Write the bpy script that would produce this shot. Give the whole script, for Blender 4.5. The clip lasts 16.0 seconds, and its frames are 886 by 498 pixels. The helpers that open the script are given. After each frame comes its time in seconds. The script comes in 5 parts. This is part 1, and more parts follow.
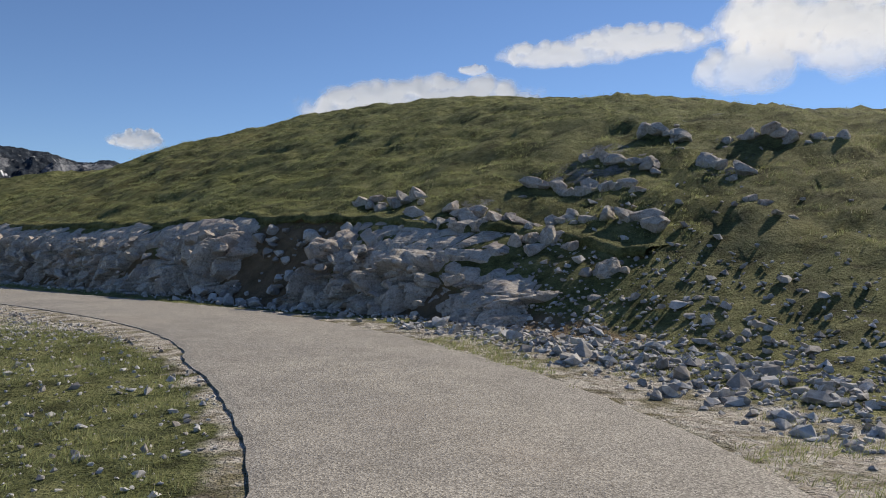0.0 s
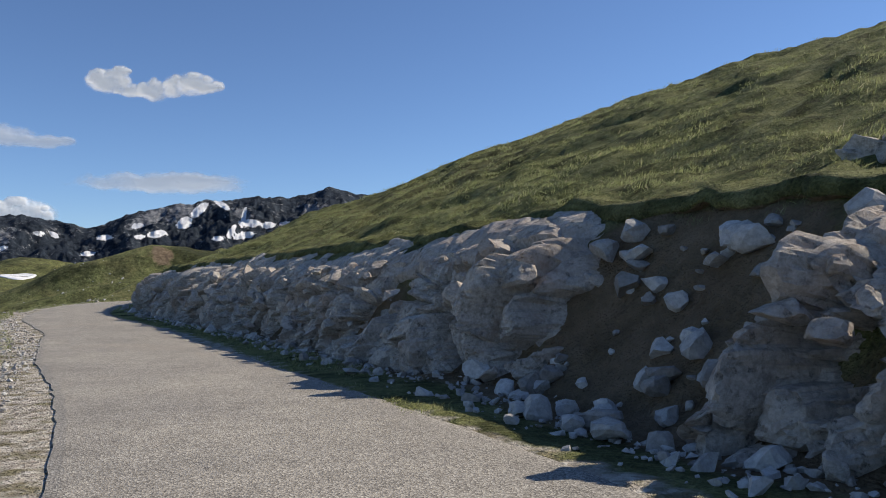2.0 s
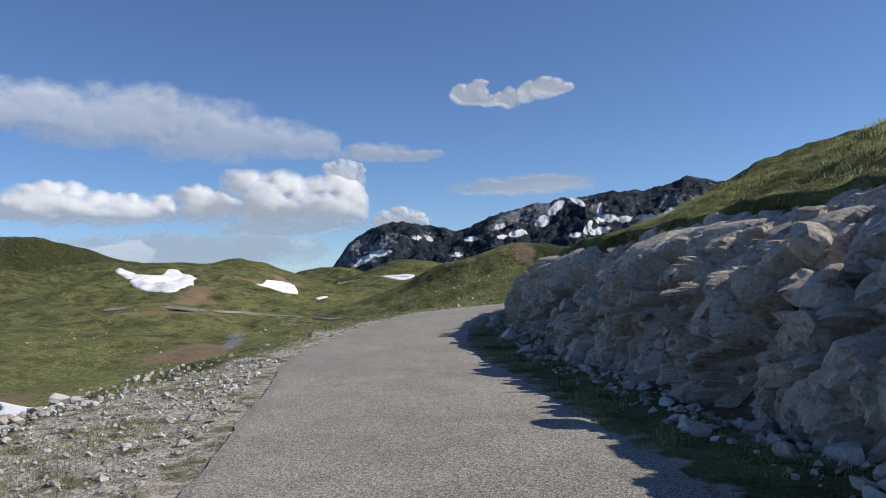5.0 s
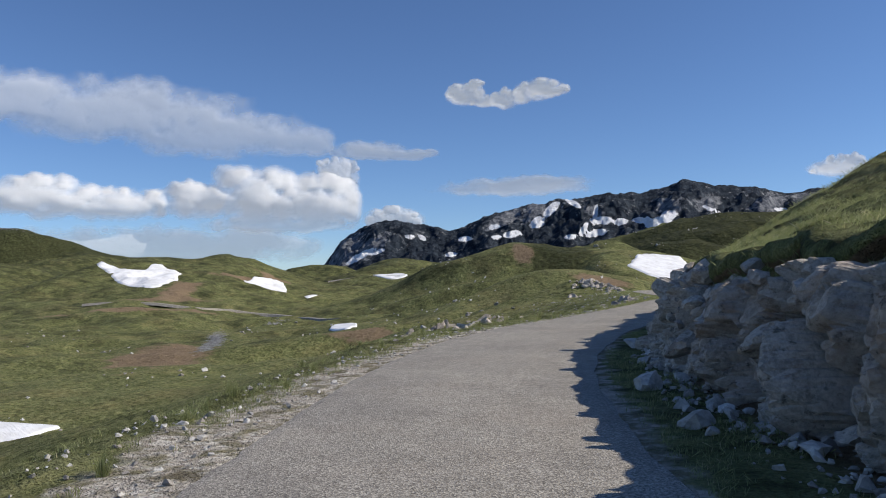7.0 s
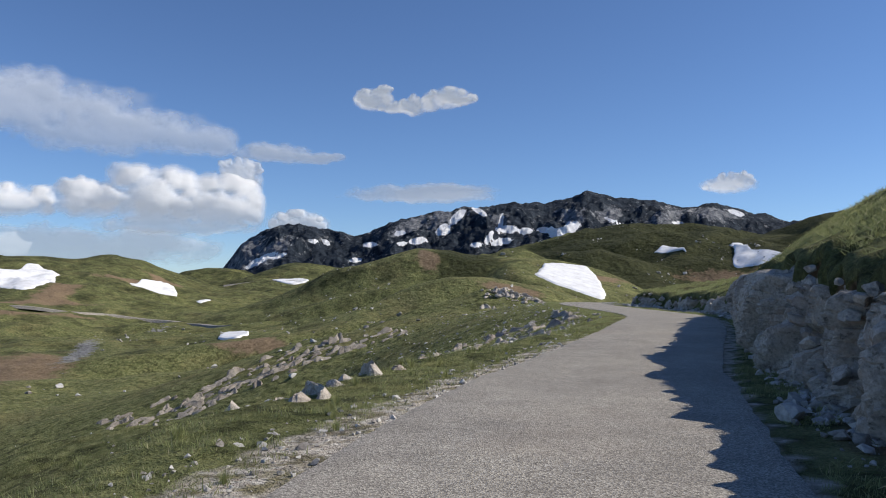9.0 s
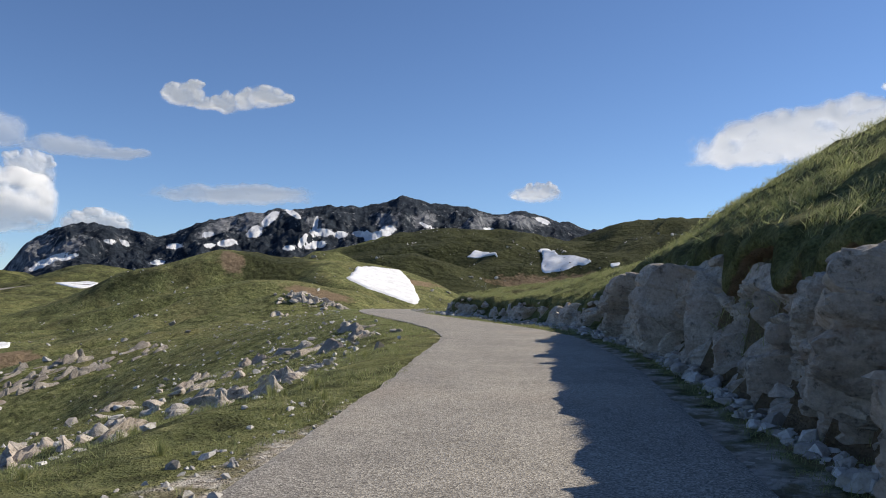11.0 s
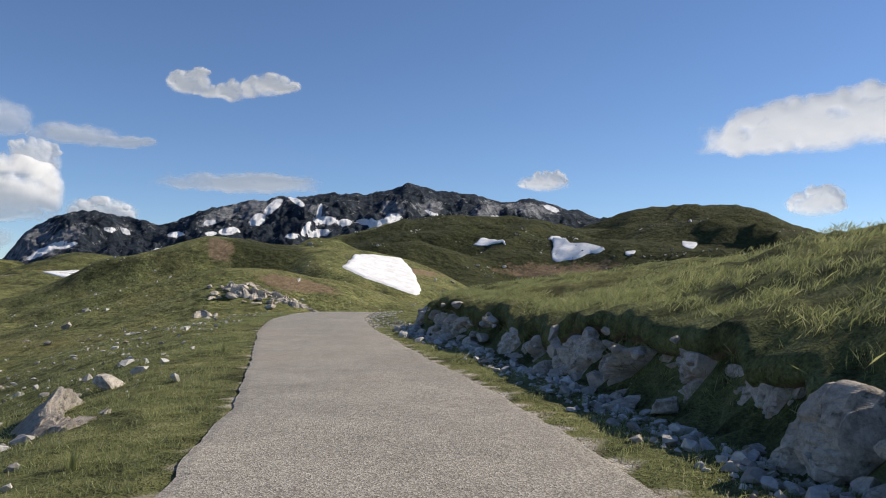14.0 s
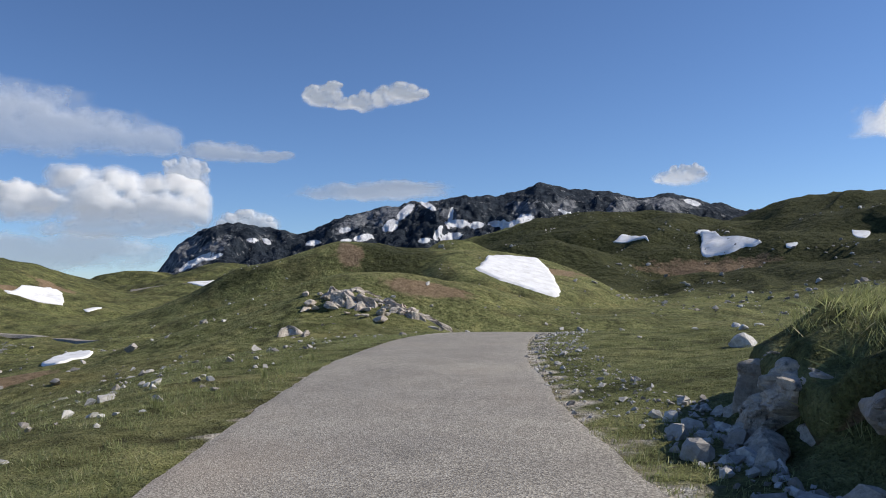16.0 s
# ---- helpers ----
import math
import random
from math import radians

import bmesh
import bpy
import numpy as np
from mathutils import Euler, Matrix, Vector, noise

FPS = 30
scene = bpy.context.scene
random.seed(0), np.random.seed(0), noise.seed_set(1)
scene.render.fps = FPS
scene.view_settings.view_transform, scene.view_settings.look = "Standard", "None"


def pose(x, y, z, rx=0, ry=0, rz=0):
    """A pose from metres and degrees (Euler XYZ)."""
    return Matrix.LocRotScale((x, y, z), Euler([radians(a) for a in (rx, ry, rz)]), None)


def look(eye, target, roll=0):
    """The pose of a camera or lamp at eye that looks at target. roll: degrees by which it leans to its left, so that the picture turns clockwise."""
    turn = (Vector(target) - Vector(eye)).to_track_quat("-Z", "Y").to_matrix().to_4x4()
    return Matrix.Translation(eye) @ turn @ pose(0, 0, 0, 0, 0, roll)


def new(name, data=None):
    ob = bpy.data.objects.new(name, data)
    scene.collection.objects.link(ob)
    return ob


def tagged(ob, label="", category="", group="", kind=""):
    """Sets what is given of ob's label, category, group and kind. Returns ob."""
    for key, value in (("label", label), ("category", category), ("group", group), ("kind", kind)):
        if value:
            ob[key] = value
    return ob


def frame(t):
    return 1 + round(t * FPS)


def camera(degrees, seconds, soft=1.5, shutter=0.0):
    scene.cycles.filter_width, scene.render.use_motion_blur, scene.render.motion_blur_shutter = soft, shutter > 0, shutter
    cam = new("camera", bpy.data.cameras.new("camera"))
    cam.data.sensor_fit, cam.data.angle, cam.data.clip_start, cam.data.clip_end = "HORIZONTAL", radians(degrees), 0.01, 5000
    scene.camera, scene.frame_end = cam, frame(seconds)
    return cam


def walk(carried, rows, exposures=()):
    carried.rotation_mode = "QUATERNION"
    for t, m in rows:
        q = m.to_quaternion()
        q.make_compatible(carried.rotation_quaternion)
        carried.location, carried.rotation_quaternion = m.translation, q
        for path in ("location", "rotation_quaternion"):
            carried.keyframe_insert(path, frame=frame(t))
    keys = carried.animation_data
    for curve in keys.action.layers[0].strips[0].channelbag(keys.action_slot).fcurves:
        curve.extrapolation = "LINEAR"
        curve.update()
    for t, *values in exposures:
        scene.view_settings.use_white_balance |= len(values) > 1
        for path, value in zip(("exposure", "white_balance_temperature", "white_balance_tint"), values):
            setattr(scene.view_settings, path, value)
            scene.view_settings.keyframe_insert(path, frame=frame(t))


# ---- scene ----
cam = camera(58.55, 16.0, 1.0)
PATH = [
    (0, (-0.000, 0.000, 1.550), (-0.000, 10.000, 1.571), 0.83),
    (0.5, (-0.149, 3.723, 1.410), (-0.602, 13.712, 1.496), 0.84),
    (1, (-0.826, 7.416, 1.340), (-2.237, 17.314, 1.549), 0.71),
    (1.5, (-2.004, 10.985, 1.414), (-4.636, 20.628, 1.722), 0.09),
    (2, (-3.654, 14.310, 1.470), (-7.579, 23.500, 1.867), -0.66),
    (2.5, (-5.784, 17.354, 1.509), (-10.869, 25.953, 1.941), -1.41),
    (3, (-8.364, 20.234, 1.489), (-14.370, 28.218, 1.907), -2.49),
    (3.5, (-11.125, 22.911, 1.485), (-17.800, 30.346, 1.874), -3.25),
    (4, (-13.952, 25.478, 1.442), (-21.060, 32.501, 1.838), -3.22),
    (4.5, (-16.945, 28.129, 1.443), (-24.278, 34.915, 1.864), -2.58),
    (5, (-20.172, 30.710, 1.399), (-27.647, 37.338, 1.837), -1.87),
    (5.5, (-23.526, 33.242, 1.363), (-31.065, 39.797, 1.809), -1.30),
    (6, (-26.904, 35.752, 1.425), (-34.442, 42.307, 1.873), -0.94),
    (6.5, (-30.202, 38.261, 1.481), (-37.690, 44.874, 1.926), -0.81),
    (7, (-33.316, 40.794, 1.525), (-40.728, 47.492, 1.962), -0.85),
    (7.5, (-36.137, 43.376, 1.548), (-43.478, 50.152, 1.976), -0.96),
    (8, (-38.775, 45.996, 1.559), (-45.978, 52.918, 2.004), -0.67),
    (8.5, (-41.302, 48.734, 1.599), (-48.246, 55.915, 2.080), -0.25),
    (9, (-43.664, 51.708, 1.642), (-50.220, 59.241, 2.156), 0.06),
    (9.5, (-45.777, 54.970, 1.713), (-51.848, 62.897, 2.255), 0.08),
    (10, (-47.627, 58.245, 1.717), (-53.176, 66.546, 2.275), -0.03),
    (10.5, (-49.301, 61.643, 1.654), (-54.360, 70.250, 2.223), 0.00),
    (11, (-50.860, 65.160, 1.601), (-55.507, 73.996, 2.175), 0.08),
    (11.5, (-52.370, 68.794, 1.657), (-56.716, 77.782, 2.230), 0.16),
    (12, (-53.900, 72.544, 1.767), (-58.073, 81.615, 2.333), 0.20),
    (12.5, (-55.520, 76.408, 1.878), (-59.655, 85.497, 2.430), 0.20),
    (13, (-57.302, 80.384, 1.935), (-61.533, 89.429, 2.467), 0.17),
    (13.5, (-59.289, 84.413, 1.963), (-63.729, 93.360, 2.452), 0.16),
    (14, (-61.487, 88.478, 1.923), (-66.221, 97.276, 2.360), 0.12),
    (14.5, (-63.934, 92.493, 1.873), (-69.044, 101.078, 2.312), -0.22),
    (15, (-66.809, 96.658, 1.844), (-72.324, 104.987, 2.291), -0.69),
    (15.5, (-69.766, 100.549, 1.835), (-75.649, 108.622, 2.301), -0.95),
    (16, (-72.775, 104.261, 1.849), (-78.905, 112.147, 2.334), -1.28),
]
walk(cam, [(t, look(eye, target, roll)) for t, eye, target, roll in PATH],
     ((0, -0.04, 7100, 10), (1.0, 0.05, 7100, 10), (2.0, 0.14, 7000, 10), (3.5, 0.02, 6650, 10), (7.0, -0.05, 6600, 10), (8.5, -0.02, 6600, 10), (10.0, 0.08, 6800, 10), (12.5, 0.13, 7150, 10), (14.0, 0.09, 7150, 10), (15.2, 0.0, 6750, 10), (16.0, -0.02, 6650, 10)))


# ---- daylight ----
world = bpy.data.worlds.new("daylight")
scene.world = world
world.use_nodes = True
sky = world.node_tree.nodes.new("ShaderNodeTexSky")
sky.sky_type = 'NISHITA'
sky.sun_disc = False
sky.sun_elevation = radians(35.5)
sky.sun_rotation = radians(46)
sky.altitude = 1900
sky.air_density = 1.0
sky.dust_density = 0.0
sky.ozone_density = 6.0
air = world.node_tree.nodes.new("ShaderNodeMix")
air.data_type, air.blend_type = 'RGBA', 'MULTIPLY'
air.inputs[0].default_value = 1.0
air.inputs[7].default_value = (0.945, 0.985, 1.08, 1)
world.node_tree.links.new(sky.outputs[0], air.inputs[6])
world.node_tree.links.new(air.outputs[2], world.node_tree.nodes["Background"].inputs[0])
world.node_tree.nodes["Background"].inputs[1].default_value = 0.112
SUN = Vector((math.sin(radians(46)) * math.cos(radians(35.5)), math.cos(radians(46)) * math.cos(radians(35.5)), math.sin(radians(35.5))))
sun = new("sun", bpy.data.lights.new("sun", "SUN"))
sun.data.energy = 5.0
sun.data.angle = radians(0.5)
sun.data.color = (1.0, 0.94, 0.85)
sun.matrix_world = look(SUN * 200, (0, 0, 0))


# ---- materials ----
def material(name, rough=0.9, spec=0.3):
    m = bpy.data.materials.new(name)
    m.use_nodes = True
    bsdf = m.node_tree.nodes["Principled BSDF"]
    bsdf.inputs["Roughness"].default_value = rough
    bsdf.inputs["Specular IOR Level"].default_value = spec
    return m, m.node_tree, bsdf


def node(tree, kind, **values):
    n = tree.nodes.new(kind)
    for key, value in values.items():
        n.inputs[key.replace("_", " ")].default_value = value
    return n


def place(tree):
    return tree.nodes.new("ShaderNodeNewGeometry").outputs["Position"]


def noisy(tree, at, scale, detail=4.0, rough=0.55, stretch=None):
    n = node(tree, "ShaderNodeTexNoise", Scale=scale, Detail=detail, Roughness=rough)
    if stretch:
        m = tree.nodes.new("ShaderNodeMapping")
        m.inputs["Scale"].default_value = stretch
        tree.links.new(at, m.inputs[0])
        at = m.outputs[0]
    tree.links.new(at, n.inputs["Vector"])
    return n.outputs["Fac"]


def cracked(tree, at, scale, feature='F1', stretch=None):
    n = tree.nodes.new("ShaderNodeTexVoronoi")
    n.feature = feature
    n.inputs["Scale"].default_value = scale
    if stretch:
        m = tree.nodes.new("ShaderNodeMapping")
        m.inputs["Scale"].default_value = stretch
        tree.links.new(at, m.inputs[0])
        at = m.outputs[0]
    tree.links.new(at, n.inputs["Vector"])
    return n


def ramp(tree, fac, *stops):
    n = tree.nodes.new("ShaderNodeValToRGB")
    while len(n.color_ramp.elements) < len(stops):
        n.color_ramp.elements.new(0.5)
    for e, (at, col) in zip(n.color_ramp.elements, stops):
        e.position = at
        e.color = (*col, 1) if isinstance(col, tuple) else (col, col, col, 1)
    tree.links.new(fac, n.inputs[0])
    return n.outputs[0]


def mix(tree, fac, a, b, how='MIX'):
    n = tree.nodes.new("ShaderNodeMix")
    n.data_type = 'RGBA'
    n.blend_type = how
    for socket, value in ((n.inputs[0], fac), (n.inputs[6], a), (n.inputs[7], b)):
        if isinstance(value, bpy.types.NodeSocket):
            tree.links.new(value, socket)
        else:
            socket.default_value = (*value, 1) if isinstance(value, tuple) else value
    return n.outputs[2]


def sums(tree, how, a, b):
    n = tree.nodes.new("ShaderNodeMath")
    n.operation = how
    for socket, value in zip(n.inputs, (a, b)):
        if isinstance(value, bpy.types.NodeSocket):
            tree.links.new(value, socket)
        else:
            socket.default_value = value
    return n.outputs[0]


def bump(tree, bsdf, height, distance, strength=1.0, under=None):
    n = node(tree, "ShaderNodeBump", Strength=strength, Distance=distance)
    tree.links.new(height, n.inputs["Height"])
    if under:
        tree.links.new(under, n.inputs["Normal"])
    tree.links.new(n.outputs[0], bsdf.inputs["Normal"])
    return n.outputs[0]


def share(tree, name):
    n = tree.nodes.new("ShaderNodeAttribute")
    n.attribute_name = name
    return n.outputs["Fac"]


def paint(tree, bsdf, colour):
    tree.links.new(colour, bsdf.inputs["Base Color"])


def asphalt_material():
    m, t, b = material("worn_chip_seal_asphalt", 0.85, 0.35)
    at = place(t)
    chips = cracked(t, at, 68)
    grit = ramp(t, chips.outputs["Color"], (0.0, (0.095, 0.088, 0.080)), (0.45, (0.262, 0.247, 0.220)), (1.0, (0.57, 0.55, 0.495)))
    wide = ramp(t, noisy(t, at, 0.35, 5, 0.6), (0.35, (0.86, 0.84, 0.82)), (0.65, (1.08, 1.05, 1.0)))
    stain = ramp(t, noisy(t, at, 1.7, 6, 0.65), (0.3, (0.82, 0.81, 0.8)), (0.6, (1.02, 1.01, 1.0)))
    col = mix(t, 1.0, mix(t, 1.0, grit, wide, 'MULTIPLY'), stain, 'MULTIPLY')
    dust = ramp(t, noisy(t, at, 0.22, 3, 0.5), (0.55, 0.0), (0.75, 0.35))
    col = mix(t, dust, col, (0.36, 0.29, 0.22))
    paint(t, b, col)
    bump(t, b, chips.outputs["Distance"], 0.006, 0.8)
    return m


def ground_material():
    m, t, b = material("alpine_turf", 0.95, 0.12)
    at = place(t)
    blades = noisy(t, at, 24, 4, 0.7)
    tuft = noisy(t, at, 1.5, 6, 0.66)
    broad = noisy(t, at, 0.06, 6, 0.62)
    patch = noisy(t, at, 0.28, 7, 0.70)
    green = ramp(t, tuft, (0.30, (0.078, 0.083, 0.032)), (0.48, (0.160, 0.172, 0.068)), (0.70, (0.265, 0.262, 0.120)))
    green = mix(t, ramp(t, broad, (0.48, 0.0), (0.66, 0.45)), green, (0.225, 0.190, 0.090))
    green = mix(t, 1.0, green, ramp(t, blades, (0.25, 0.6), (0.75, 1.35)), 'MULTIPLY')
    green = mix(t, 1.0, green, ramp(t, patch, (0.36, (0.72, 0.74, 0.66)), (0.5, (0.96, 0.97, 0.95)), (0.66, (1.20, 1.14, 1.08))), 'MULTIPLY')
    # dark clumps multiplied in, standing for the shade between hummocks
    green = mix(t, 1.0, green, ramp(t, noisy(t, at, 0.75, 6, 0.7), (0.38, 0.66), (0.50, 1.0), (0.64, 1.16)), 'MULTIPLY')
    # dwarf shrubs and heath of the far slopes, with unlit hillsides painted in dark
    shrub_shade = ramp(t, sums(t, 'ADD', share(t, "heath_shade"), sums(t, 'MULTIPLY', noisy(t, at, 0.11, 8, 0.72), 0.9)), (0.60, 0.0), (0.80, 0.9))
    heath_shade = ramp(t, noisy(t, at, 0.45, 7, 0.7), (0.35, (0.014, 0.019, 0.008)), (0.65, (0.066, 0.070, 0.029)))
    green = mix(t, shrub_shade, green, heath_shade)
    soil = ramp(t, noisy(t, at, 1.2, 6, 0.7), (0.3, (0.15, 0.102, 0.062)), (0.7, (0.33, 0.235, 0.155)))
    bits = cracked(t, at, 11)
    stones = ramp(t, bits.outputs["Color"], (0.0, (0.36, 0.315, 0.25)), (0.5, (0.58, 0.52, 0.44)), (1.0, (0.74, 0.70, 0.62)))
    stones = mix(t, ramp(t, noisy(t, at, 2.4, 4, 0.6), (0.46, 0.0), (0.60, 0.85)), stones, mix(t, 0.35, green, soil))
    bare = ramp(t, sums(t, 'ADD', share(t, "soil"), sums(t, 'MULTIPLY', noisy(t, at, 0.14, 8, 0.74), 0.85)), (0.66, 0.0), (0.78, 0.9))
    grit = ramp(t, sums(t, 'ADD', share(t, "gravel"), sums(t, 'MULTIPLY', noisy(t, at, 1.1, 5, 0.65), 0.7)), (0.72, 0.0), (0.88, 1.0))
    col = mix(t, grit, mix(t, bare, green, soil), stones)
    rock = ramp(t, noisy(t, at, 0.9, 8, 0.75), (0.32, (0.08, 0.08, 0.082)), (0.5, (0.22, 0.22, 0.215)), (0.7, (0.42, 0.415, 0.40)))
    show = ramp(t, sums(t, 'ADD', share(t, "rocky"), sums(t, 'MULTIPLY', noisy(t, at, 0.30, 9, 0.78), 1.0)), (0.88, 0.0), (0.94, 1.0))
    col = mix(t, show, col, rock)
    paint(t, b, col)
    far = node(t, "ShaderNodeBump", Strength=1.0, Distance=15.0)
    t.links.new(sums(t, 'MULTIPLY', noisy(t, at, 0.05, 8, 0.64), sums(t, 'ADD', share(t, "heath_shade"), 0.02)), far.inputs["Height"])
    deep = node(t, "ShaderNodeBump", Strength=0.6, Distance=0.9)
    t.links.new(patch, deep.inputs["Height"])
    t.links.new(far.outputs[0], deep.inputs["Normal"])
    first = node(t, "ShaderNodeBump", Strength=0.8, Distance=0.36)
    t.links.new(tuft, first.inputs["Height"])
    t.links.new(deep.outputs[0], first.inputs["Normal"])
    bump(t, b, blades, 0.05, 0.9, first.outputs[0])
    return m


def rock_material(name, dark=1.0, scale=1.0):
    m, t, b = material(name, 0.9, 0.2)
    at = place(t)
    fine = noisy(t, at, 16 * scale, 8, 0.72)
    wide = noisy(t, at, 0.7 * scale, 5, 0.6)
    col = ramp(t, fine, (0.30, (0.265 * dark, 0.238 * dark, 0.205 * dark)), (0.5, (0.425 * dark, 0.385 * dark, 0.335 * dark)), (0.72, (0.60 * dark, 0.55 * dark, 0.485 * dark)))
    col = mix(t, ramp(t, wide, (0.46, 0.0), (0.64, 0.55)), col, (0.355 * dark, 0.285 * dark, 0.235 * dark))
    rust = ramp(t, noisy(t, at, 1.9 * scale, 6, 0.7), (0.56, 0.0), (0.68, 0.6))
    col = mix(t, rust, col, (0.27 * dark, 0.185 * dark, 0.13 * dark))
    # pits and dark blotches
    pits = ramp(t, noisy(t, at, 7.5 * scale, 7, 0.78), (0.34, 0.35), (0.43, 1.0))
    bands = ramp(t, noisy(t, at, 3.0 * scale, 8, 0.72), (0.36, 0.5), (0.46, 1.0), (0.60, 1.12))
    col = mix(t, 0.8, col, pits, 'MULTIPLY')
    col = mix(t, 0.7, col, bands, 'MULTIPLY')
    lichen = ramp(t, noisy(t, at, 5.0 * scale, 6, 0.75), (0.58, 0.0), (0.68, 0.6))
    col = mix(t, lichen, col, (0.12 * dark, 0.118 * dark, 0.10 * dark))
    paint(t, b, col)
    first = node(t, "ShaderNodeBump", Strength=0.7, Distance=0.03 / scale)
    t.links.new(pits, first.inputs["Height"])
    bump(t, b, fine, 0.035 / scale, 1.0, first.outputs[0])
    return m


def stone_material():
    m, t, b = material("loose_limestone", 0.9, 0.25)
    at = place(t)
    info = t.nodes.new("ShaderNodeObjectInfo").outputs["Random"]
    isle = t.nodes.new("ShaderNodeNewGeometry").outputs["Random Per Island"]
    fine = noisy(t, at, 14, 6, 0.7)
    col = ramp(t, fine, (0.3, (0.30, 0.285, 0.265)), (0.7, (0.55, 0.54, 0.52)))
    tone = ramp(t, sums(t, 'FRACT', sums(t, 'ADD', info, isle), 0.0), (0.0, (0.62, 0.58, 0.54)), (0.5, (0.95, 0.94, 0.92)), (1.0, (1.25, 1.25, 1.25)))
    paint(t, b, mix(t, 1.0, col, tone, 'MULTIPLY'))
    bump(t, b, fine, 0.02, 0.8)
    return m


def blade_material(name, low, high, dry):
    m, t, b = material(name, 0.75, 0.2)
    isle = t.nodes.new("ShaderNodeNewGeometry").outputs["Random Per Island"]
    col = ramp(t, isle, (0.0, low), (0.7, high), (0.86, high), (1.0, dry))
    paint(t, b, mix(t, 0.5, col, ramp(t, noisy(t, place(t), 0.5, 4, 0.6), (0.35, 0.6), (0.65, 1.3)), 'MULTIPLY'))
    leaf = node(t, "ShaderNodeBsdfTranslucent")
    t.links.new(col, leaf.inputs[0])
    both = node(t, "ShaderNodeMixShader", Fac=0.55)
    t.links.new(b.outputs[0], both.inputs[1])
    t.links.new(leaf.outputs[0], both.inputs[2])
    t.links.new(both.outputs[0], t.nodes["Material Output"].inputs[0])
    return m


def snow_material():
    m, t, b = material("old_snow", 0.7, 0.2)
    at = place(t)
    paint(t, b, ramp(t, noisy(t, at, 0.25, 6, 0.65), (0.3, (0.66, 0.655, 0.64)), (0.6, (0.86, 0.865, 0.875))))
    bump(t, b, noisy(t, at, 0.5, 4, 0.6, (1, 3, 1)), 0.3, 0.6)
    return m


def mountain_material():
    m, t, b = material("mountain_limestone_with_snow", 0.95, 0.1)
    at = place(t)
    streak = noisy(t, at, 0.085, 10, 0.80, (1, 1, 0.6))
    big = noisy(t, at, 0.011, 7, 0.66)
    # dark pine and grey rock, both with the blue of distant haze in their colours
    hazy_pine = ramp(t, noisy(t, at, 0.06, 8, 0.75), (0.40, (0.012, 0.018, 0.028)), (0.60, (0.045, 0.058, 0.075)))
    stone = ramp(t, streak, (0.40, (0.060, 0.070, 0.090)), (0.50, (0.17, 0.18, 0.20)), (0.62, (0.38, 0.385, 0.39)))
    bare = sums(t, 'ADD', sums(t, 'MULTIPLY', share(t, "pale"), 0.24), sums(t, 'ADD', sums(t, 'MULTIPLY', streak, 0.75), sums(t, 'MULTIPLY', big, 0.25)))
    col = mix(t, ramp(t, bare, (0.55, 0.0), (0.62, 0.9)), hazy_pine, stone)
    white = ramp(t, sums(t, 'ADD', sums(t, 'MULTIPLY', share(t, "snow"), 0.6), sums(t, 'MULTIPLY', noisy(t, at, 0.06, 10, 0.82, (1, 1, 0.55)), 1.0)), (0.675, 0.0), (0.705, 1.0))
    paint(t, b, mix(t, white, col, (0.84, 0.85, 0.87)))
    first = node(t, "ShaderNodeBump", Strength=0.7, Distance=20.0)
    t.links.new(big, first.inputs["Height"])
    bump(t, b, streak, 6.0, 1.0, first.outputs[0])
    return m


def cloud_material():
    m = bpy.data.materials.new("cloud")
    m.use_nodes = True
    t = m.node_tree
    t.nodes.remove(t.nodes["Principled BSDF"])
    at = place(t)
    fluff = noisy(t, at, 0.007, 10, 0.64)
    cover = sums(t, 'ADD', share(t, "cover"), sums(t, 'MULTIPLY', sums(t, 'SUBTRACT', fluff, 0.5), share(t, "fray")))
    soft = ramp(t, cover, (0.0, 0.0), (0.12, 0.10), (0.40, 0.55), (0.80, 1.0))
    clear = node(t, "ShaderNodeBsdfTransparent")
    vapour = node(t, "ShaderNodeBsdfDiffuse", Color=(0.68, 0.68, 0.68, 1))
    # even glow that brightens the unlit sides; the cloud itself gives no light
    inner = node(t, "ShaderNodeEmission", Color=(0.88, 0.92, 1.0, 1), Strength=0.29)
    lit = t.nodes.new("ShaderNodeAddShader")
    t.links.new(vapour.outputs[0], lit.inputs[0])
    t.links.new(inner.outputs[0], lit.inputs[1])
    glow = node(t, "ShaderNodeBsdfTranslucent", Color=(0.68, 0.68, 0.68, 1))
    blend = node(t, "ShaderNodeMixShader", Fac=0.42)
    t.links.new(vapour.outputs[0], blend.inputs[1])
    t.links.new(glow.outputs[0], blend.inputs[2])
    t.links.new(blend.outputs[0], lit.inputs[0])
    n = node(t, "ShaderNodeBump", Strength=0.22, Distance=40.0)
    t.links.new(fluff, n.inputs["Height"])
    t.links.new(n.outputs[0], vapour.inputs["Normal"])
    both = t.nodes.new("ShaderNodeMixShader")
    t.links.new(sums(t, 'MULTIPLY', soft, share(t, "body")), both.inputs[0])
    t.links.new(clear.outputs[0], both.inputs[1])
    t.links.new(lit.outputs[0], both.inputs[2])
    t.links.new(both.outputs[0], t.nodes["Material Output"].inputs[0])
    return m


ASPHALT, TURF, ROCK, STONE = asphalt_material(), ground_material(), rock_material("grey_limestone", 1.1), stone_material()
# the same limestone, darker throughout
DARK_LIMESTONE = rock_material("dark_grey_limestone", 0.72)
BLADE = blade_material("grass_blades", (0.19, 0.215, 0.085), (0.36, 0.385, 0.175), (0.54, 0.49, 0.31))
